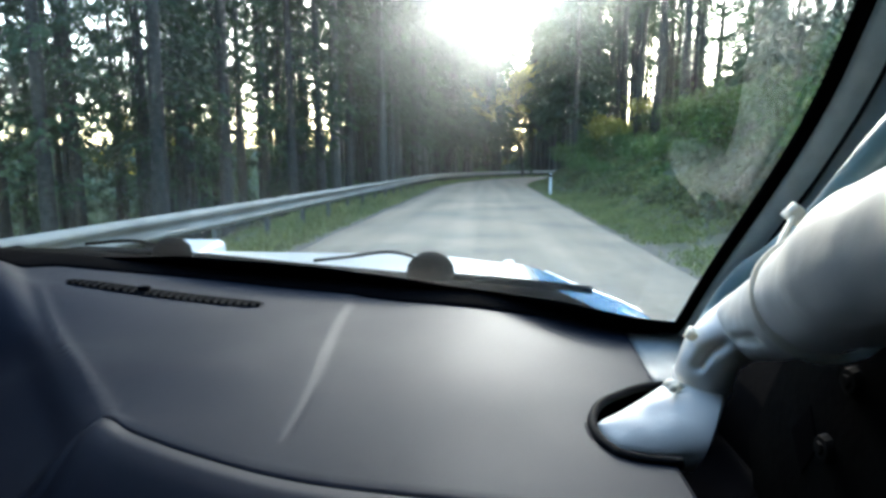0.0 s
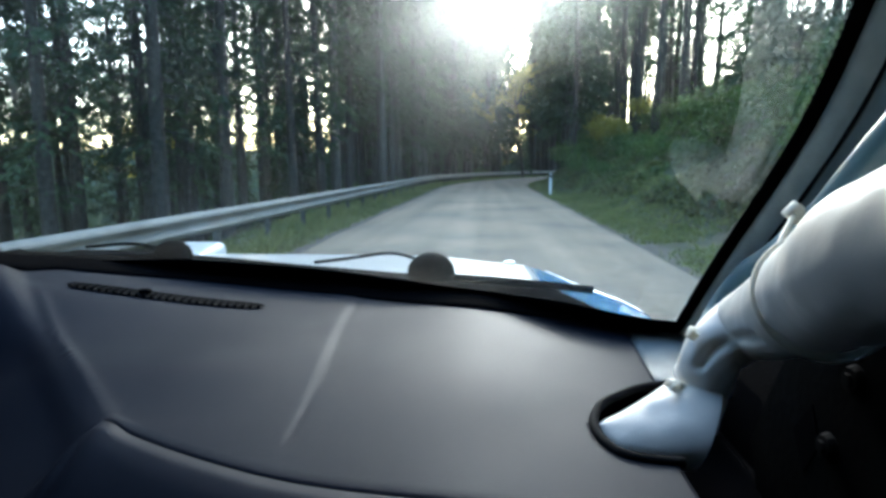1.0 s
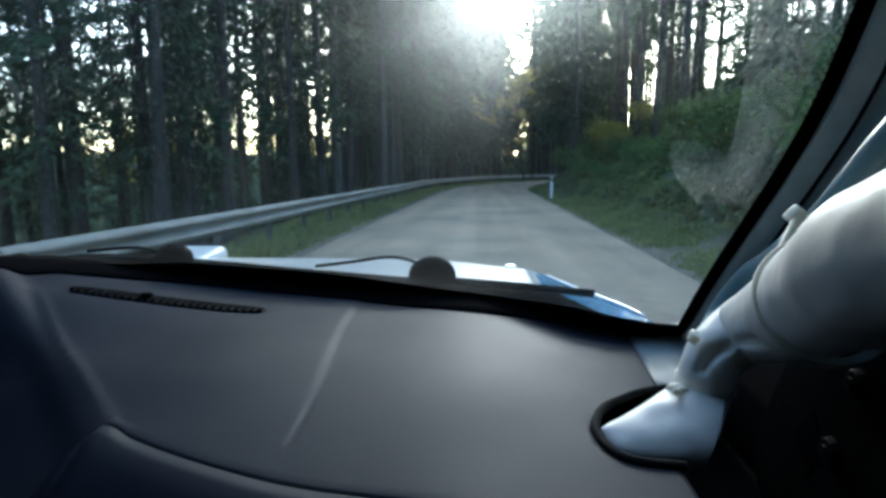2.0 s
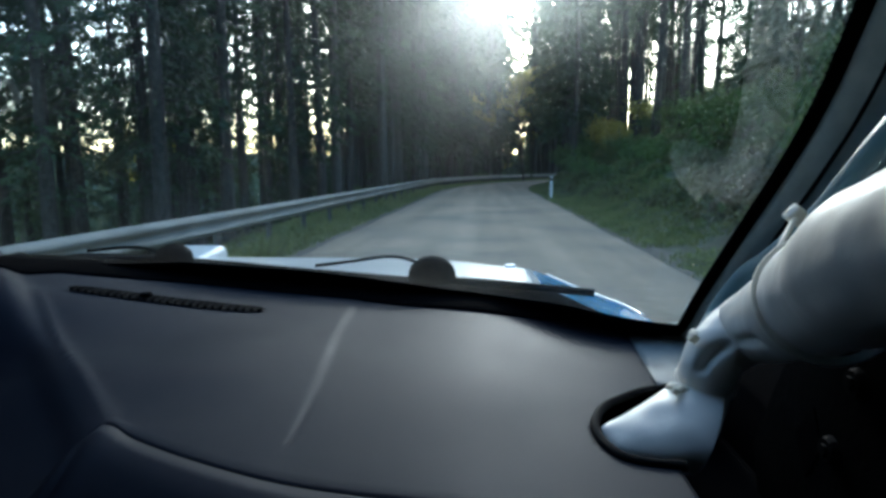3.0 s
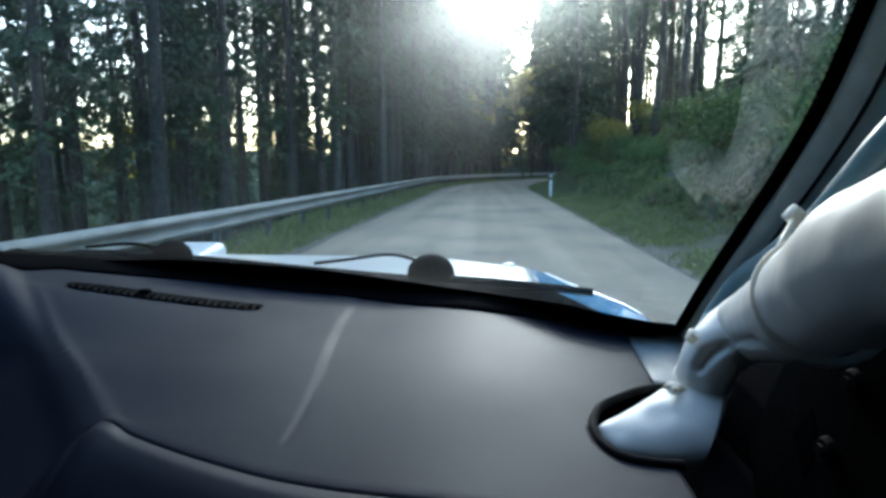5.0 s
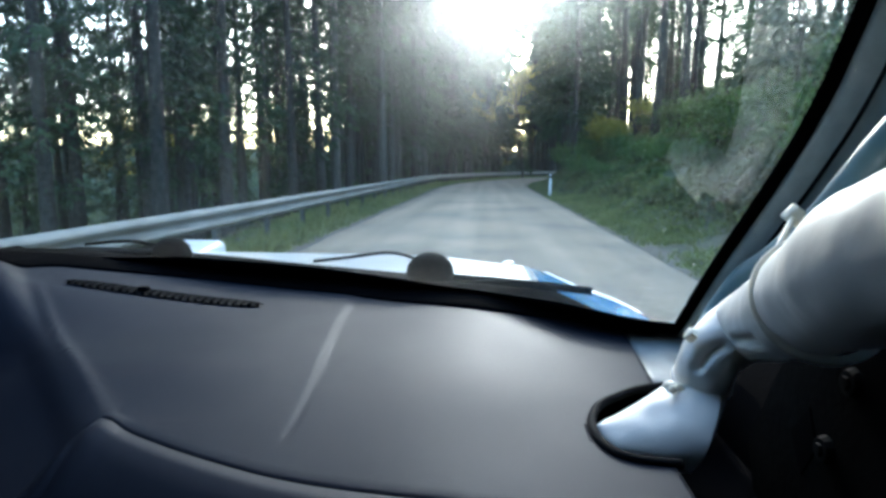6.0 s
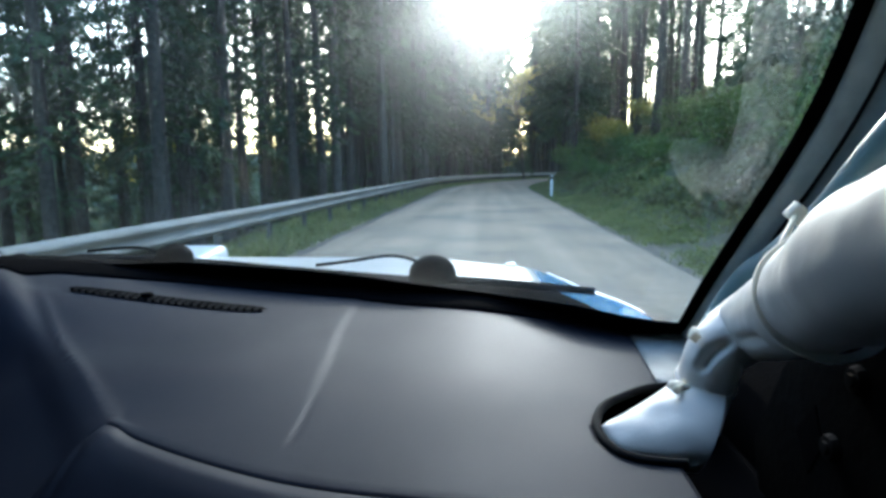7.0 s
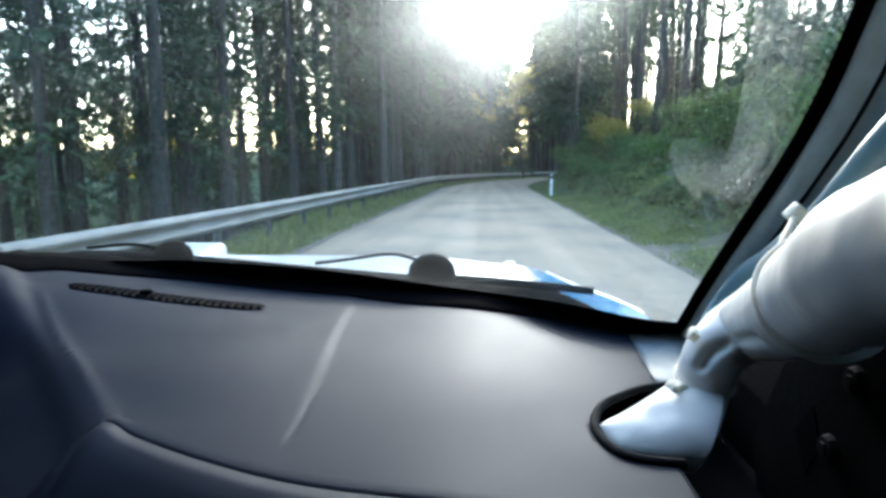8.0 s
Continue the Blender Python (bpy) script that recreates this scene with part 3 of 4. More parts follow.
YELLOW_TREE = plant("birch", leafy_meshes(41, 13, 3.0, 3600, 0.20, M_YELLOW, 0.3), ("trunk", "crown"), "yellowing autumn birch in the bend of the road", "tree", "yellow birches")
for k, (x, y, g) in enumerate(((3.9, 66, 0.95), (6.5, 74, 1.15), (-16, 44, 0.9), (2.2, 82, 1.15), (-22, 36, 0.8), (5.0, 84, 1.25), (8.2, 92, 1.4), (-2.2, 61, 0.85), (-6.0, 63, 0.95), (0.0, 68, 0.8))):
    s = x - middle(y)
    ob = YELLOW_TREE if k == 0 else copy_thing(YELLOW_TREE, Matrix())
    ob.matrix_basis = pose(x, y, lie(s, y), 0, 0, 77 * k) @ Matrix.Scale(g, 4)

BUSHES = [plant("bush", leafy_meshes(51 + k, h, w, n, lf, mat, 0.22, stems=5), ("stems", "foliage"), lab, "bush", "bushes on the bank")
          for k, (h, w, n, lf, mat, lab) in enumerate((
              (1.7, 1.2, 1500, 0.11, M_LEAF, "leafy green bush on the grassy bank"),
              (1.2, 1.0, 1100, 0.10, M_LEAF, "low spreading green bush on the bank"),
              (2.2, 1.3, 1500, 0.12, M_YELLOW, "yellow-green hazel bush on the bank")))]


def build_bushes():
    rng = np.random.default_rng(8)
    taken = []
    spots = scatter(rng, 30, (4.3, 8.9), (5, 70), 1.5, taken) + scatter(rng, 14, (-8, -6), (26, 75), 1.6, taken)
    used = set()
    for s, y in spots:
        k = int(rng.choice([0, 1, 0, 1, 2] if s > 0 else [0, 1]))
        m = pose(middle(y) + s, y, lie(s, y) - 0.05, 0, 0, rng.uniform(0, 360))
        ob = BUSHES[k] if k not in used else copy_thing(BUSHES[k], m)
        used.add(k)
        g = rng.uniform(0.6, 1.15)
        ob.matrix_basis = m @ Matrix.Scale(g, 4)


build_bushes()


def blades(seed, spots, height, width, per, material, name, label, droop=0.5):
    rng = np.random.default_rng(seed)
    c = np.repeat(np.array(spots), per, 0) + rng.normal(0, 0.06, (len(spots) * per, 3)) * np.array([1, 1, 0])
    d = rng.normal(0, 0.45, (len(c), 3)) + np.array([0, 0, 1.0])
    v, f = sprays(rng, c, d, height, width, droop)
    ob = part(name, mesh_object(name, v, f, material, smooth=False), None)
    return tagged(ob, label, "undergrowth" if "under" in name else "grass", kind="stuff")


def build_grass():
    rng = np.random.default_rng(9)
    pts = []
    for n, s0, s1, y0, y1 in ((10000, 2.55, 4.8, -6, 26), (5000, 2.55, 4.6, 26, 70), (9000, -5.8, -3.1, -6, 28), (5000, -5.6, -3.1, 28, 80)):
        for _ in range(n):
            s, y = rng.uniform(s0, s1), rng.uniform(y0, y1)
            if noise.noise(Vector((s * 0.9, y * 0.5, 2))) > -0.45:
                pts.append((middle(y) + s, y, lie(s, y) - 0.01))
    blades(1, pts, 0.17, 0.012, 4, M_GRASS, "grass", "short green grass along both verges")
    pts = []
    for n, s0, s1, y0, y1 in ((18000, 3.9, 11, -6, 45), (6000, 3.9, 14, 45, 90), (5000, -9, -5.3, -6, 60), (5000, 11, 25, 8, 62)):
        for _ in range(n):
            s, y = rng.uniform(s0, s1), rng.uniform(y0, y1)
            if noise.noise(Vector((s * 0.45, y * 0.35, 12))) > -0.35:
                pts.append((middle(y) + s, y, lie(s, y) - 0.02))
    tall = []
    for _ in range(5200):
        s, y = rng.uniform(-4.5, -3.35), rng.uniform(4, 75)
        if noise.noise(Vector((s * 1.2, y * 0.6, 22))) > -0.25:
            tall.append((middle(y) + s, y, lie(s, y) - 0.01))
    blades(3, tall, 0.40, 0.014, 5, M_GRASS, "tall_grass", "tall unmown grass under the guard rail", 0.35)
    blades(2, pts, 0.36, 0.045, 4, M_FERN, "undergrowth", "ferns and bramble on the slope under the trees", 0.7)


build_grass()


def build_marker():
    post = empty("delineator_post", (middle(27) + 2.85, 27, lie(2.85, 27)))
    tagged(post, "white roadside delineator post with a dark band", "road marker post")
    part("shaft", box_bm(-0.06, 0.06, -0.045, 0.045, -0.1, 0.80, 0.02, 3), M_POSTWHITE, post)
    part("band", box_bm(-0.062, 0.062, -0.047, 0.047, 0.80, 0.92, 0.02, 3), M_REFLECTOR, post, "dark slanted band")
    part("cap", box_bm(-0.06, 0.06, -0.045, 0.045, 0.92, 1.0, 0.02, 3), M_POSTWHITE, post)


build_marker()


# ---- the car ----
def base_y(x):
    """Plan of the windscreen's foot, seen from above."""
    q = x + 0.35
    return 1.155 - 0.40 * (q + math.sqrt(q * q + 0.01)) / 2


def lip_y(x):
    """Front edge of the dash pad."""
    if x < -0.394:
        return 0.537 + (x + 0.394) * 2.6
    return 0.400 + 0.137 * (max(0.1 - x, 0) / 0.494) ** 2


def dash_z(x, y):
    z = 1.04 + 0.06 * sm((-0.30 - x) / 0.70) * sm((y - 0.74) / 0.23)
    z += 0.010 * sm((-0.2 - x) / 0.2) * sm((1.0 - y) / 0.3) * sm((y - 0.54) / 0.15)
    ridge = -0.195 - 0.062 * sm((y - 0.45) / 0.62)
    z += 0.0022 * sm((ridge + 0.014 - x) / 0.021) * sm((0.62 + x) / 0.3) * sm((y - 0.47) / 0.25)
    z += 0.008 * sm((x + 0.2) / 0.2) * sm((0.3 - x) / 0.15)
    z -= 0.0009 * math.exp(-((x - ridge - 0.006) / 0.004) ** 2) * sm((0.68 - y) / 0.12) * sm((y - 0.49) / 0.04)
    d = -0.707 * (x + 0.394) - 0.707 * (y - 0.543)
    z += 0.0046 * math.exp(-(d / 0.0060) ** 2) * sm((1.0 - y) / 0.1)
    if d > 0:  # the far side of the instrument hood falls away
        z -= 0.50 * d * sm(d / 0.05) * sm((0.95 - y) / 0.25)
        z += 0.02 * sm(d / 0.05) * sm((y - 0.70) / 0.2)
    return z


RIM = ((0.203, 0.664), (0.173, 0.648), (0.147, 0.626), (0.126, 0.606), (0.112, 0.584), (0.103, 0.557), (0.101, 0.537), (0.103, 0.514), (0.110, 0.496), (0.120, 0.485), (0.137, 0.479), (0.165, 0.476))


def cut_x(y):
    """Right edge of the pad: round the opening for the cage, then beside the corner panel."""
    if y < RIM[-1][1]:
        return 0.163
    if y > RIM[0][1]:
        return 0.199 + 0.072 * (y - 0.662)
    return float(np.interp(y, [p[1] for p in RIM[::-1]], [p[0] for p in RIM[::-1]]))


def foot_y(x):
    """Near edge of the black strip under the glass."""
    q = x + 0.33
    return 1.160 - 0.48 * (q + math.sqrt(q * q + 0.01)) / 2 - 0.06 * sm((-0.5 - x) / 0.35) - 0.08 * sm((-0.86 - x) / 0.1)


def build_dashboard():
    dash = empty("dashboard", (-0.4, 0.8, 0.75))
    tagged(dash, "dark grey grained plastic dashboard below the windscreen", "dashboard")
    inv = Matrix.Translation((0.4, -0.8, -0.75))
    xs = list(np.linspace(-1.06, -0.82, 50)) + list(np.linspace(-0.815, -0.28, 130)) + list(np.linspace(-0.278, -0.18, 40)) + list(np.linspace(-0.178, 0.222, 90))
    vs = np.linspace(0, 1, 150)
    rows = []
    # rolled-over front edge, then the top
    for drop, fwd in ((0.009, 0.0), (0.003, 0.0), (0.001, 0.002), (0.0, 0.005)):
        rows.append([(x, lip_y(x) + fwd, dash_z(x, lip_y(x)) - drop * sm((x + 0.42) / 0.05)) for x in xs])
    for v in vs[1:]:
        row = []
        for x in xs:
            y0 = lip_y(x) + 0.012
            y = y0 + (base_y(x) + 0.03 - y0) * v
            row.append((x, y, dash_z(x, y) - 0.008 * sm((v - 0.98) / 0.02)))
        rows.append(row)
    bm = bmesh.new()
    bm.from_mesh(grid_mesh("dash_top", rows, M_DASH))
    kill = []
    for f in bm.faces:
        c = f.calc_center_median()
        if c.x > cut_x(c.y):
            kill.append(f)
    bmesh.ops.delete(bm, geom=kill, context="FACES")
    for v in bm.verts:
        if v.co.x > 0.08 and any(e.is_boundary for e in v.link_edges) and abs(v.co.x - cut_x(v.co.y)) < 0.012:
            v.co.x = cut_x(v.co.y)
    top = part("top_pad", bm, M_DASH, dash, "dark grey grained plastic pad")
    top.matrix_parent_inverse = inv
    solid(top, 0.006)
    # lower fascia, its upper edge a dark gap below the pad
    rows = []
    for k in range(16):
        t = k / 15
        row = []
        for x in xs:
            if x > 0.163:
                continue
            w = sm((-0.385 - x) / 0.08)  # beside the hood the pad runs on without a gap
            y = lip_y(x) - 0.0015 * (1 - w) - 0.26 * t
            z = dash_z(x, lip_y(x)) - 0.001 - (0.085 + 0.13 * w) * t - 0.15 * t * t - (0.006 * (1 - w) if k == 0 else 0)
            row.append((x, y, z))
        rows.append(row)
    low = part("fascia", grid_mesh("fascia", rows, M_DASH), None, dash)
    low.matrix_parent_inverse = inv
    solid(low, 0.006)
    # rubber edge round the opening for the cage
    pts = [(x + 0.004, y, dash_z(x, y) + 0.001, 0.0048) for x, y in catmull(RIM, 5)]
    grommet = part("edge_trim", tube("edge_trim", pts, M_RUBBER, 8), None, dash, "black rubber edge round the cut-out")
    grommet.matrix_parent_inverse = inv
    # demister grille
    vent = None
    a, b = Vector((-0.775, 0.990)), Vector((-0.405, 1.0))
    n = 30
    bed = []
    for w in (-0.020, -0.017, 0.017, 0.020):
        row = []
        for k in range(n + 1):
            t = k / n
            taper = (1 - abs(2 * t - 1) ** 6) ** 0.5 * 0.85 + 0.15
            p = a.lerp(b, t)
            y = p.y + w * taper
            row.append((p.x, y, dash_z(p.x, y) + (0.004 if abs(w) > 0.018 else 0.0035)))
        bed.append(row)
    vent = part("demister_vent", grid_mesh("demister_vent", bed, M_BLACK), None, dash, "long black slotted demister vent")
    vent.matrix_parent_inverse = inv
    slat = None
    for k in range(26):
        t = 0.03 + 0.94 * k / 25
        p = a.lerp(b, t)
        half = 0.0165 * ((1 - abs(2 * t - 1) ** 6) ** 0.5 * 0.85 + 0.15)
        if slat is None:
            slat = part("slat", box_bm(-0.0022, 0.0022, -0.0125, 0.0125, 0.0, 0.006, 0.0006, 1), M_COWL, vent)
            ob = slat
        else:
            ob = new("slat", slat.data)
            ob.parent = vent
        ob.matrix_basis = pose(p.x, p.y, dash_z(p.x, p.y) - 0.0005, 0, 0, 12) @ Matrix.Diagonal((1, half / 0.0125, 1, 1))
    for t in (0.40,):
        p = a.lerp(b, t)
        part("sensor", box_bm(p.x - 0.010, p.x + 0.010, p.y - 0.007, p.y + 0.007, dash_z(p.x, p.y) + 0.004, dash_z(p.x, p.y) + 0.013, 0.004, 3), M_BLACK, vent, "small black light sensor")


build_dashboard()


def glass_point(x, z, off=0.0):
    """A point of the windscreen, which is more raked at its foot; off: metres outwards."""
    t = max(z - 1.04, -0.03)
    y = base_y(x) - 0.010 + 0.115 * sm((0.20 - x) / 0.24) + 0.04 * max(x - 0.2, 0) - 0.66 * t - 0.06 * (1 - math.exp(-t / 0.06))
    return (x, min(y, 0.53 + 2.2 * (1.60 - z)) + off * 0.84, z + off * 0.54)


def inner_edge(z):
    """Where the printed border beside the pillar begins."""
    return 0.273 + 0.042 * sm((z - 1.10) / 0.30)


def right_edge(z):
    return inner_edge(z) + 0.0155


def left_edge(z):
    return -1.06 + 0.05 * (z - 1.04)


def cowl_front(x):
    return base_y(x) + 0.33 - 0.27 * sm((x - 0.11) / 0.16)


def cowl_z(x):
    return 1.036 + 0.045 * sm((-0.25 - x) / 0.8)


def hood_front(x):
    t = min(max((x + 0.5) / 0.885, 0), 1)
    return 1.35 + 1.0 * math.sqrt(max(1 - t ** 2.2, 0))


def hood_z(x, y):
    return 1.022 - 0.075 * (max(y - 1.25, 0) / 1.05) ** 1.6 - 0.045 * sm((x - 0.1) / 0.26) - 0.018 * sm((x + 0.25) / 0.35) - 0.010 * sm((x - 0.15) / 0.15)


def build_car():
    car = empty("rally_car", (-0.37, 1.0, 0))
    tagged(car, "white and blue rally car with a stripped cabin", "car")
    inv = Matrix.Translation((0.37, -1.0, 0))

    def add(name, bm, material=None, label="", parent=None, smooth=True):
        ob = part(name, bm, material, parent or car, label, smooth)
        if parent is None:
            ob.matrix_parent_inverse = inv
        return ob

    zs = np.linspace(1.02, 1.60, 48)
    rows = [[glass_point(left_edge(z) + (right_edge(z) - left_edge(z)) * u, z) for u in np.linspace(0, 1, 72)] for z in zs]
    glass = add("windscreen", grid_mesh("windscreen", rows, M_GLASS), None, "clear raked windscreen")
    solid(glass, 0.005)
    glass.visible_shadow = False
    # printed black border on the inside of the glass
    def border_top(x):
        return float(np.interp(x, (-1.08, -0.65, -0.36, -0.07, -0.014, 0.037, 0.092, 0.124, 0.163, 0.202, 0.241, 0.29), (1.096, 1.110, 1.091, 1.071, 1.070, 1.075, 1.083, 1.087, 1.086, 1.081, 1.077, 1.078)))

    rows = [[glass_point(x, 1.015 + (border_top(x) - 1.015) * k / 6, -0.006) for x in np.linspace(-1.06, 0.286, 90)] for k in range(7)]
    solid(add("screen_border", grid_mesh("screen_border", rows, M_FRIT), None, "black printed border along the glass"), 0.002)
    rows = []
    for z in np.linspace(1.03, 1.60, 30):
        xr = right_edge(z)
        rows.append([glass_point(xr - w, z, -0.006) for w in (0.0155, 0.011, 0.006, 0.0)])
    solid(add("screen_border", grid_mesh("screen_border", rows, M_FRIT), None, "black printed border along the glass"), 0.002)
    # fading dots along the inner edge of the printed border
    verts, faces = [], []
    for col, (w, r) in enumerate(((0.0150, 0.0013), (0.0182, 0.0010), (0.0210, 0.0007))):
        for k in range(26):
            z = 1.355 + 0.0075 * (k + 0.5 * (col % 2))
            n0 = len(verts)
            for j in range(6):
                a = math.pi * j / 3
                zz = z + r * 0.66 * math.sin(a)
                verts.append(glass_point(inner_edge(zz) + 0.0125 - w + r * math.cos(a), zz, -0.0085))
            faces.append(tuple(range(n0, n0 + 6)))
    add("border_dots", mesh_object("border_dots", verts, faces, M_FRIT), None, "fading black dots printed on the glass")
    # black strip between the dash and the glass, low and rising towards it
    xs = np.linspace(-1.06, 0.262, 90)
    rows = []
    for x in xs:
        y0, y1 = foot_y(x), max(glass_point(x, 1.06)[1] - 0.01, foot_y(x) + 0.03)
        rows.append([(x, y0 + (y1 - y0) * v, dash_z(x, min(y0 + (y1 - y0) * v, base_y(x) + 0.03)) + h) for v, h in ((0, -0.004), (0, 0.003), (0.04, 0.005), (0.4, 0.008), (0.8, 0.012), (1.0, 0.014), (1.0, -0.02))])
    add("foot_strip", grid_mesh("foot_strip", rows, M_FRIT), None, "matt black strip along the foot of the glass")
    # pillar trim, outboard of the glass
    rows = []
    for z in np.linspace(1.0, 1.62, 30):
        x, y, zz = glass_point(right_edge(z), z, -0.010)
        w = 0.25 + 0.75 * sm((z - 1.14) / 0.16)
        rows.append([(x + a * (w if a > 0.02 else 1), y + b * (w if a > 0.02 else 1), zz + c) for a, b, c in ((-0.002, 0.012, 0.0), (0.0, -0.006, 0.0), (0.010, -0.016, -0.004), (0.05, -0.05, -0.012), (0.085, -0.10, -0.02), (0.11, -0.17, -0.03), (0.12, -0.26, -0.04))])
    solid(add("pillar_trim", grid_mesh("pillar_trim", rows, M_TRIM), None, "grey-green pillar lining"), 0.006)
    rows = [[(p[0] + 0.016, p[1] - 0.021, p[2] - 0.004, 0.0022)] for p in (glass_point(right_edge(z), z, -0.010) for z in np.linspace(1.09, 1.60, 30))]
    add("pillar_seal", tube("pillar_seal", [r[0] for r in rows], M_RUBBER, 8), None, "thin black rubber seal along the lining")
    # black cowl under the glass and the bonnet
    xs = np.linspace(-1.12, 0.33, 70)
    rows = []
    for k in range(8):
        t = k / 7
        rows.append([(x, base_y(x) + 0.03 + (cowl_front(x) - base_y(x) - 0.03) * t, cowl_z(x) - 0.03 * (1 - t) ** 2 - 0.004 + 0.004 * math.sin(t * 9)) for x in xs])
    rows.append([(x, cowl_front(x) + 0.008, cowl_z(x) - 0.03) for x in xs])
    solid(add("cowl", grid_mesh("cowl", rows, M_COWL), None, "black plastic scuttle panel"), 0.008)
    for name, mat, x0, x1, lab in (("bonnet", M_WHITE, -1.08, 0.1415, "white painted bonnet"), ("front_wing", M_BLUE, 0.143, 0.384, "blue painted front wing with an added edge highlight")):
        rows = []
        xs = np.linspace(x0, x1, 50)
        for k in range(24):
            t = k / 21
            row = []
            for x in xs:
                ya = min(cowl_front(x) - 0.02, hood_front(x) - 0.02)
                yb = hood_front(x)
                if t <= 1:
                    y = ya + (yb - ya) * t
                    row.append((x, y, hood_z(x, y) - 0.012 * sm((t - 0.85) / 0.15)))
                else:
                    row.append((x, yb + 0.02, hood_z(x, yb) - 0.03 - 0.12 * (k - 21)))
            rows.append(row)
        ob = add(name, grid_mesh(name, rows, mat), None, lab)
        solid(ob, 0.012)
        # a white tube imitates the highlight along the wing's outer edge
        if name == "front_wing":
            pts = []
            for k in range(40):
                x = 0.20 + 0.182 * (1 - (1 - k / 39) ** 2)
                y = hood_front(x)
                pts.append((x, y, hood_z(x, y) - 0.007, 0.006))
            add("wing_edge", tube("wing_edge", pts, M_WHITE, 6), None, "white tube imitating the edge highlight", ob)
            ob.children[0].matrix_parent_inverse = Matrix()
    # far wing corner, raised beside the bonnet
    bm = box_bm(-1.30, -1.09, 1.62, 2.34, 0.80, 0.992, 0.035, 4)
    for v in bm.verts:
        if v.co.z > 0.9:
            v.co.z -= 0.075 * sm((2.3 - v.co.y) / 0.6)
    add("front_wing", bm, M_WHITE, "white front wing standing above the bonnet", smooth=False)
    # washer jet
    add("washer_jet", box_bm(0.055, 0.095, 1.98, 2.02, 0.945, 0.972, 0.008, 3), M_WHITE)
    # wipers
    for cx, cy, cz, r, blade, arm in (
            (-0.123, 1.235, 1.070, 0.050, ((-0.12, 1.27, 1.056), (0.05, 1.265, 1.046), (0.228, 1.245, 1.034)), ((-0.42, 1.355, 1.070), (-0.33, 1.37, 1.080), (-0.24, 1.37, 1.092), (-0.17, 1.31, 1.090), (-0.123, 1.24, 1.085))),
            (-0.745, 1.30, 1.092, 0.043, ((-0.76, 1.32, 1.092), (-0.88, 1.30, 1.092), (-1.02, 1.26, 1.094)), ((-0.96, 1.30, 1.112), (-0.86, 1.32, 1.118), (-0.76, 1.30, 1.108)))):
        wp = empty("wiper", (cx, cy, cz))
        wp.parent, wp.matrix_parent_inverse = car, inv
        bm = bmesh.new()
        bmesh.ops.create_uvsphere(bm, u_segments=20, v_segments=12, radius=r)
        for v in bm.verts:
            v.co.z = max(v.co.z, -0.3 * r) * 0.9
            v.co.x *= 1.05
        part("pivot_cap", bm, M_BLACK, wp, "domed black pivot cap")
        back = Matrix.Translation((-cx, -cy, -cz))
        ob = part("arm", tube("arm", [(*p, 0.0042) for p in catmull(arm, 8)], M_BLACK, 8), None, wp, "thin curved black arm")
        ob.matrix_parent_inverse = back
        ob = part("blade", tube("blade", [(*p, 0.009) for p in catmull(blade, 8)], M_RUBBER, 6), None, wp, "black rubber wiper blade")
        ob.matrix_parent_inverse = back
    # light grey corner cheek between dash and pillar
    rows = [[(0.203 + 0.072 * (0.293 - 0.255 * v) + (0.085 - 0.02 * v) * u, 0.955 - 0.255 * v - 0.03 * u, 1.036 - 0.01 * v + 0.012 * u * (1 - v)) for u in np.linspace(0, 1, 8)] for v in np.linspace(0, 1, 10)]
    solid(add("corner_cheek", grid_mesh("corner_cheek", rows, M_CHEEK), None, "grey corner panel beside the dash"), 0.008)
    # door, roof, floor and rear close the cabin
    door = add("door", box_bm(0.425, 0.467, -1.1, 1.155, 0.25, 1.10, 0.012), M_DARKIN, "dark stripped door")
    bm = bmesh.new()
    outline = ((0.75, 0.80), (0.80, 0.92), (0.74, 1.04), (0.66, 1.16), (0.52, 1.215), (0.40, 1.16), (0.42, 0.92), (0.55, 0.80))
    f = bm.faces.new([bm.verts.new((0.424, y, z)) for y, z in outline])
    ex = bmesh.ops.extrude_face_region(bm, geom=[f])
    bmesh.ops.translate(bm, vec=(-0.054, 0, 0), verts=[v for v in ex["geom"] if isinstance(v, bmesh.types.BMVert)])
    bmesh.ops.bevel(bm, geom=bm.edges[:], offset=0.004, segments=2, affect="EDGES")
    panel = part("door_panel", bm, M_DOOR, door, "bare grey inner door plate darkened for shade", smooth=False)
    for y, z in ((0.585, 1.086), (0.618, 0.998)):
        bm = bmesh.new()
        bmesh.ops.create_cone(bm, cap_ends=True, segments=12, radius1=0.016, radius2=0.013, depth=0.008)
        bmesh.ops.create_cone(bm, cap_ends=True, segments=6, radius1=0.008, radius2=0.007, depth=0.014)
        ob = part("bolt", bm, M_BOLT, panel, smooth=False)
        ob.matrix_basis = pose(0.366, y, z, 0, -90, 0)
    bm = bmesh.new()
    f = bm.faces.new([bm.verts.new((0.3685, y, z)) for y, z in ((0.69, 0.985), (0.655, 1.03), (0.635, 0.99), (0.66, 0.945))])
    ex = bmesh.ops.extrude_face_region(bm, geom=[f])
    bmesh.ops.translate(bm, vec=(0.003, 0, 0), verts=[v for v in ex["geom"] if isinstance(v, bmesh.types.BMVert)])
    part("slot", bm, M_BLACK, panel, "black opening in the plate", smooth=False)
    # unseen panels added across the side windows to keep light off the cabin
    add("side_panel", box_bm(0.43, 0.465, -1.1, 0.74, 1.103, 1.60, 0.01), M_DARKIN, "unseen dark panel keeping light out of the side window")
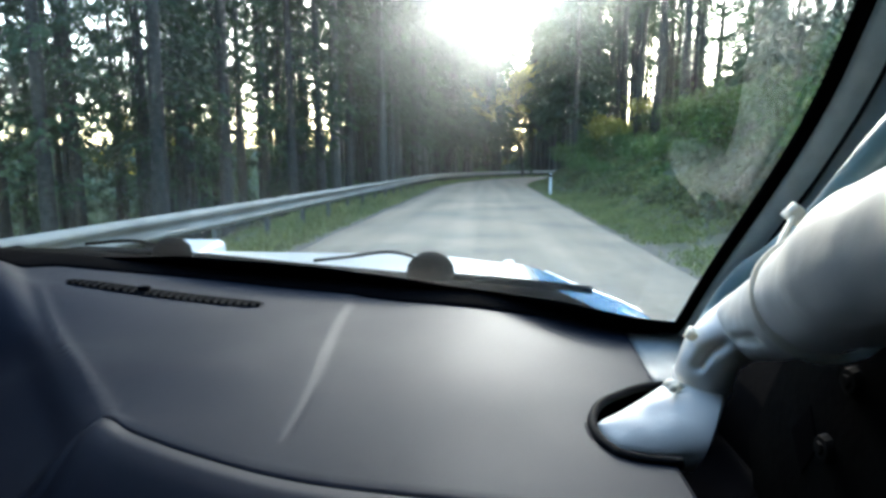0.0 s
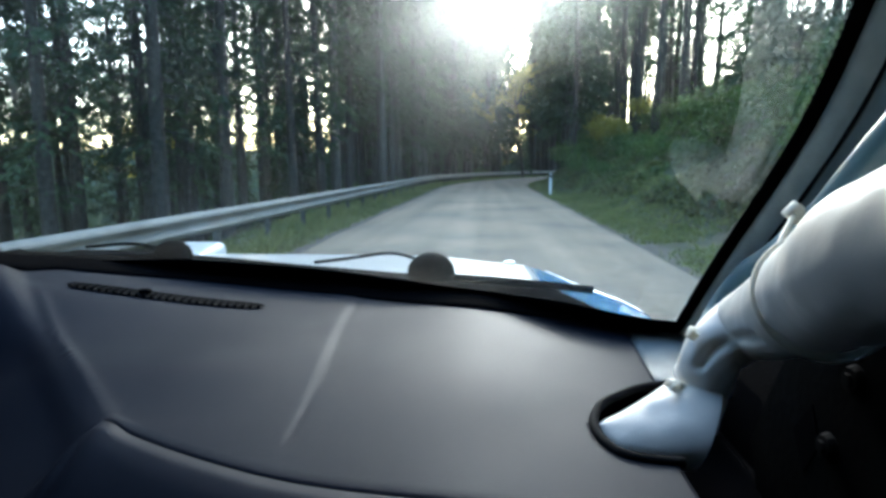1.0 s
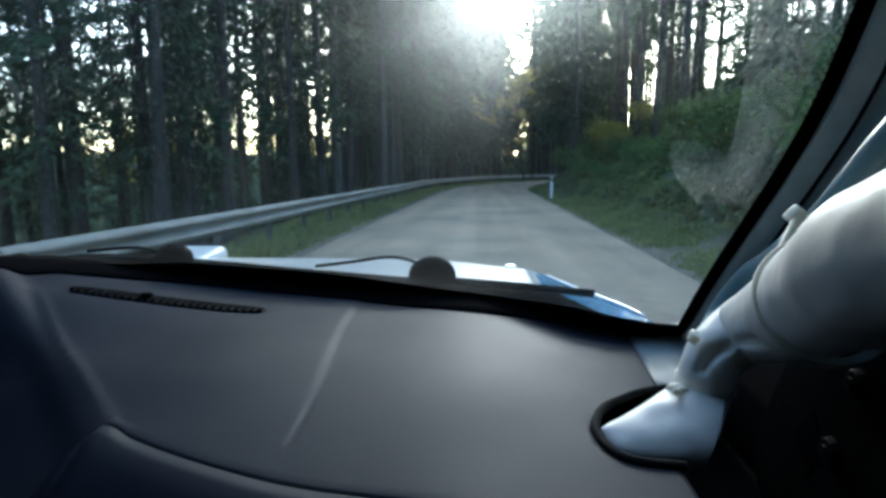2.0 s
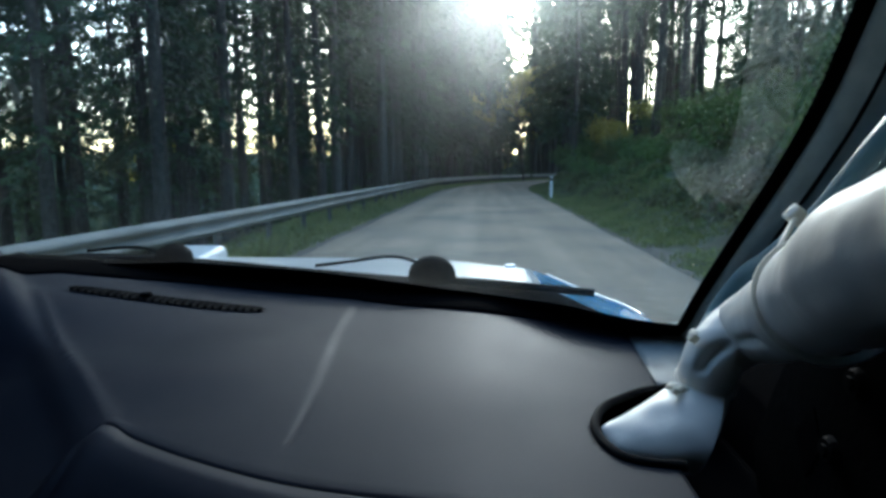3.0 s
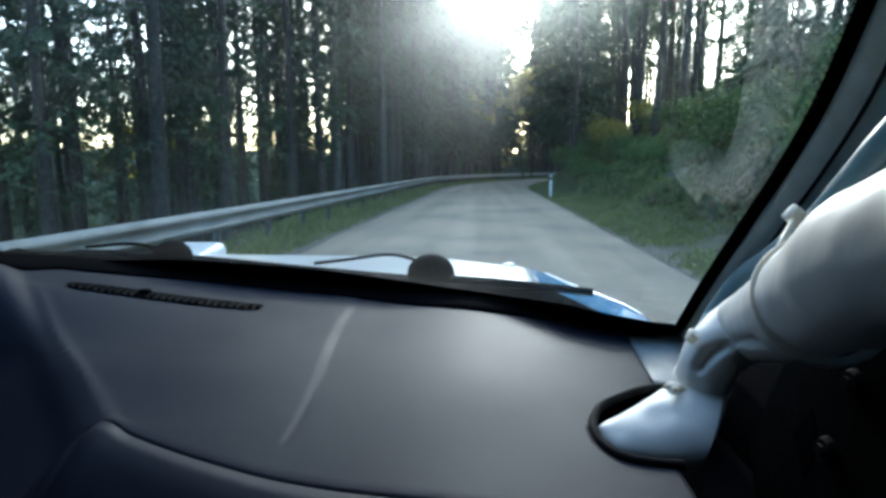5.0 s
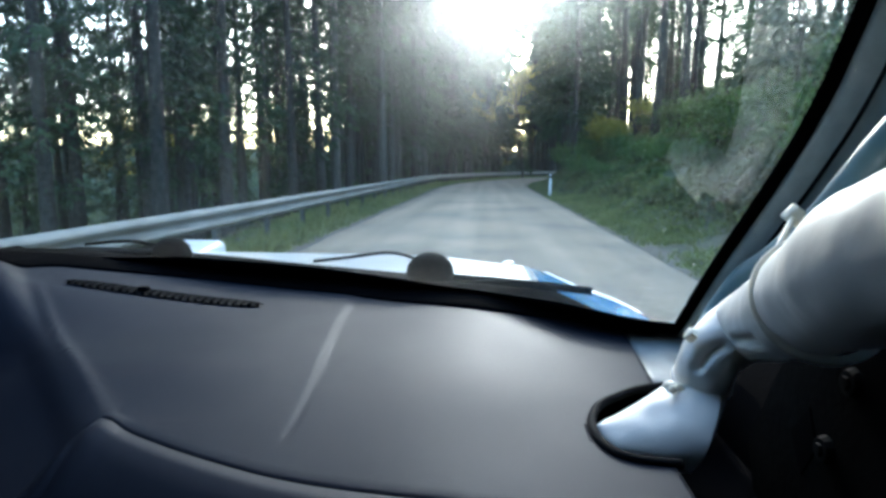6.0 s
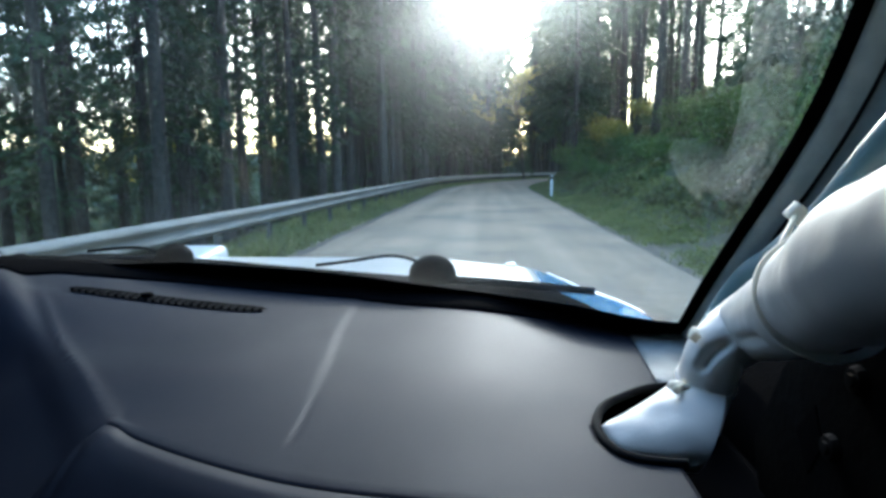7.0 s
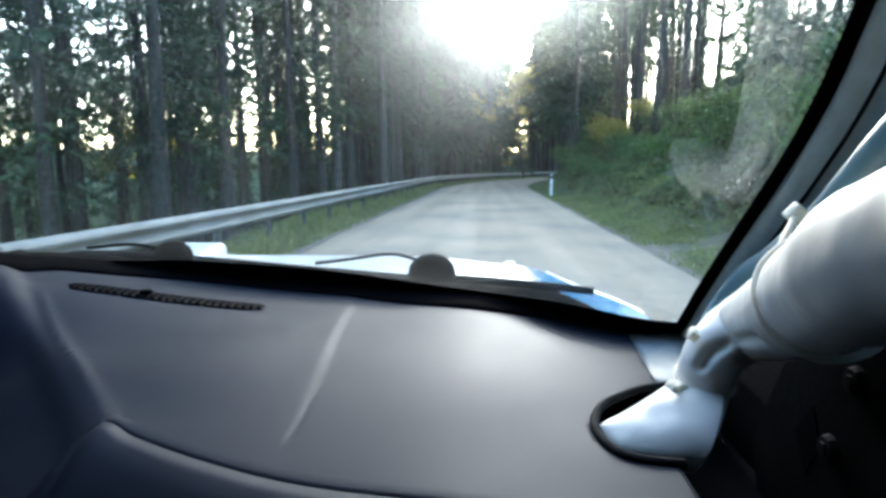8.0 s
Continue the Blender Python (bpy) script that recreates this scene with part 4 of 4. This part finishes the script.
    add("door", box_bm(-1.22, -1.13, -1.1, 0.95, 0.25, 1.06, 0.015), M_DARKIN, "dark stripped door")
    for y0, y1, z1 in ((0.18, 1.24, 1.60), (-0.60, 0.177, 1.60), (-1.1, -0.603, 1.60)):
        add("side_panel", box_bm(-1.20, -1.14, y0, y1, 1.063, z1, 0.01), M_DARKIN, "unseen dark panel keeping light out of the side window")
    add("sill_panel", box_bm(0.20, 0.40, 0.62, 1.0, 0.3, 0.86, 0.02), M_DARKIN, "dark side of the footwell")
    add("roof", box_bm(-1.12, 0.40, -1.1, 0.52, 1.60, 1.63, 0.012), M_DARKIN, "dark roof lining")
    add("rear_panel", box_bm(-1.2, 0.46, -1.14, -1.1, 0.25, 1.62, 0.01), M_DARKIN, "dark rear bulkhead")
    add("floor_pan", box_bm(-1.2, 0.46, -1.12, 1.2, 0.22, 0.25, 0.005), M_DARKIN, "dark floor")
    # outer skin, bumpers and wheels
    arches = ((1.45, 0.35), (-0.72, 0.35))

    def side_outline():
        pts = [(1.38, 0.98), (1.0, 1.02), (0.2, 1.04), (-1.10, 1.06), (-1.18, 0.85), (-1.18, 0.30)]
        for cy, r in arches[::-1]:
            pts += [(cy + r * math.cos(radians(a)), 0.30 + r * math.sin(radians(a))) for a in range(180, -1, -15)]
        return pts

    for x, w in ((0.47, 0.02), (-1.245, 0.02)):
        bm = bmesh.new()
        f = bm.faces.new([bm.verts.new((x, y, z)) for y, z in side_outline()])
        ex = bmesh.ops.extrude_face_region(bm, geom=[f])
        bmesh.ops.translate(bm, vec=(w, 0, 0), verts=[v for v in ex["geom"] if isinstance(v, bmesh.types.BMVert)])
        add("body_side", bm, M_WHITE, "white painted side of the car", smooth=False)
    add("roof_skin", box_bm(-1.14, 0.42, -1.14, 0.54, 1.633, 1.66, 0.012, 3), M_WHITE, "white painted roof")
    add("tail_panel", box_bm(-1.22, 0.48, -1.19, -1.145, 0.30, 1.62, 0.02, 3), M_WHITE, "white painted tail")
    rows = []
    for k in range(8):
        t = k / 7
        rows.append([(x, hood_front(x) + 0.004 + 0.05 * math.sin(math.pi * min(t * 1.4, 1)), hood_z(x, hood_front(x)) - 0.035 - 0.60 * t) for x in list(np.linspace(-1.23, 0.30, 30)) + list(np.linspace(0.31, 0.3849, 16))])
    solid(add("front_skirt", grid_mesh("front_skirt", rows, M_WHITE), None, "white painted front"), 0.01)
    tyre = tube("tyre", [(0, 0.235 * math.cos(a), 0.235 * math.sin(a), 0.075) for a in np.linspace(0, 2 * math.pi, 33)], M_TYRE, 12, cap=False)
    for x, y in ((0.24, 1.45), (-1.02, 1.45), (0.36, -0.72), (-1.12, -0.72)):
        wheel = part("wheel", tyre, None, car, "dusty black tyre")
        wheel.matrix_parent_inverse = inv
        wheel.location = (x, y, 0.325)
        bm = bmesh.new()
        bmesh.ops.create_cone(bm, cap_ends=True, segments=24, radius1=0.19, radius2=0.17, depth=0.12)
        bmesh.ops.rotate(bm, verts=bm.verts, cent=(0, 0, 0), matrix=Matrix.Rotation(radians(90), 3, "Y"))
        part("rim", bm, M_STEEL, wheel, "steel rim")
    add("bulkhead", box_bm(-1.12, 0.464, 1.16, 1.19, 0.25, 0.985, 0.005), M_DARKIN, "dark front bulkhead")


build_car()


def build_cage():
    cage = empty("roll_cage", (0.28, 0.5, 0.3))
    tagged(cage, "pale blue roll cage with white padding held by cable ties", "roll cage")
    inv = Matrix.Translation((-0.28, -0.5, -0.3))

    def add(name, me, label="", parent=None):
        ob = part(name, me, None, parent or cage, label)
        if parent is None:
            ob.matrix_parent_inverse = inv
        return ob

    bar = catmull(((0.06, 0.70, 0.24), (0.07, 0.68, 0.85), (0.15, 0.57, 1.02), (0.215, 0.59, 1.06), (0.25, 0.655, 1.095), (0.280, 0.706, 1.119), (0.300, 0.684, 1.169), (0.306, 0.628, 1.203), (0.315, 0.565, 1.252), (0.316, 0.520, 1.290), (0.320, 0.47, 1.335), (0.34, 0.36, 1.43), (0.37, 0.15, 1.53), (0.38, -0.3, 1.56)), 8)
    add("bar", tube("bar", [(*p, 0.018) for p in bar], M_CAGE, 16), "pale blue painted steel bar")
    add("padding", loft("padding", (((0.1115, 0.5586, 1.0434), (0.1127, 0.5519, 1.0383)), ((0.1212, 0.5684, 1.0434), (0.1185, 0.5413, 1.0320)), ((0.1391, 0.5783, 1.0462), (0.1294, 0.5314, 1.0271)), ((0.1727, 0.5995, 1.0556), (0.1544, 0.5259, 1.0242)), ((0.2046, 0.6195, 1.0651), (0.1794, 0.5226, 1.0231)), ((0.2330, 0.6325, 1.0664), (0.1920, 0.5234, 1.0218)), ((0.2500, 0.6370, 1.0620), (0.1995, 0.5240, 1.0212))), M_PAD), "white flared padding sleeve with a cut end")
    neck = catmull(((0.2075, 0.5720, 1.0395, 0.0255), (0.2215, 0.5968, 1.0596, 0.0265), (0.2359, 0.6203, 1.0747, 0.0250)), 12)
    add("padding", tube("padding", neck, M_PAD, 40, wrinkle=0.0025), "white padding wrapped round the bend")
    high = catmull(((0.2273, 0.6044, 1.0747, 0.0170), (0.2278, 0.6037, 1.0769, 0.0260), (0.2281, 0.6015, 1.0827, 0.0282), (0.2298, 0.5973, 1.0953, 0.0286), (0.2394, 0.6015, 1.1124, 0.0298), (0.2692, 0.6057, 1.1331, 0.0355), (0.2754, 0.540, 1.1675, 0.0430), (0.2509, 0.4235, 1.2174, 0.0460), (0.232, 0.3355, 1.252, 0.047), (0.24, 0.20, 1.30, 0.047), (0.30, -0.10, 1.44, 0.047), (0.33, -0.3, 1.5, 0.047)), 24)
    fold = catmull(((0.2117, 0.5739, 1.1013), (0.2176, 0.5752, 1.1110), (0.2279, 0.5754, 1.1206), (0.2396, 0.5630, 1.1311), (0.2422, 0.5215, 1.1477)), 6)
    add("padding", tube("padding", high, M_PAD, 96, wrinkle=0.0018, fold=fold), "white wrinkled padding sleeve")
    axis = Vector((-0.0769, 0.3904, -0.9174)).to_track_quat("Z", "Y").to_matrix()
    cuff = [(*(Vector((0.2278, 0.6037, 1.0769)) + axis @ Vector((0.0272 * math.cos(a), 0.0272 * math.sin(a), 0))), 0.0034) for a in np.linspace(0, 2 * math.pi, 41)]
    add("cuff", tube("cuff", cuff, M_PAD, 10, cap=False), "rolled white edge of the padding")
    # ties: a loop round the sleeve and a strap to the head
    for c, d, r, h, size in (((0.2672, 0.4740, 1.1962), (-0.14, -0.88, 0.40), 0.0502, (0.2918, 0.5736, 1.2547), 1.05),
                             ((0.2232, 0.6055, 1.1218), (0.55, 0.10, 0.7), 0.012, (0.2072, 0.5851, 1.1299), 0.6),
                             ((0.1985, 0.5910, 1.0674), (0.6, 0.6, 0.55), 0.012, (0.1863, 0.5665, 1.0804), 0.42)):
        q = Vector(d).to_track_quat("Z", "Y").to_matrix()
        ring = [Vector(c) + q @ Vector((r * math.cos(2 * math.pi * k / 36), r * math.sin(2 * math.pi * k / 36), 0)) for k in range(37)]
        turn = [(-0.004, -0.0042), (0.0015, -0.0042), (0.0030, -0.0028), (0.0030, 0.0028), (0.0015, 0.0042), (-0.004, 0.0042)]
        axis, mid = q @ Vector((0, 0, 1)), Vector(c)
        band = [[p + (p - mid).normalized() * out + axis * along for p in ring] for out, along in turn]
        tie = add("cable_tie", grid_mesh("cable_tie", band, M_TIE), "ivory nylon cable tie")
        near = Vector((0.2413, 0.5080, 1.2186)) if r > 0.03 else min(ring, key=lambda p: (p - Vector(h)).length)
        if (near - Vector(h)).length > 0.02:
            part("strap", tube("strap", [(*near, 0.003), (*near.lerp(Vector(h), 0.5), 0.003), (*h, 0.003)], M_TIE, 8), None, tie)
        head = part("head", box_bm(-0.008, 0.008, -0.006, 0.006, -0.008, 0.008, 0.002, 2), M_TIE, tie)
        head.matrix_basis = pose(*h, 20, 35, 15) @ Matrix.Scale(size, 4)


build_cage()
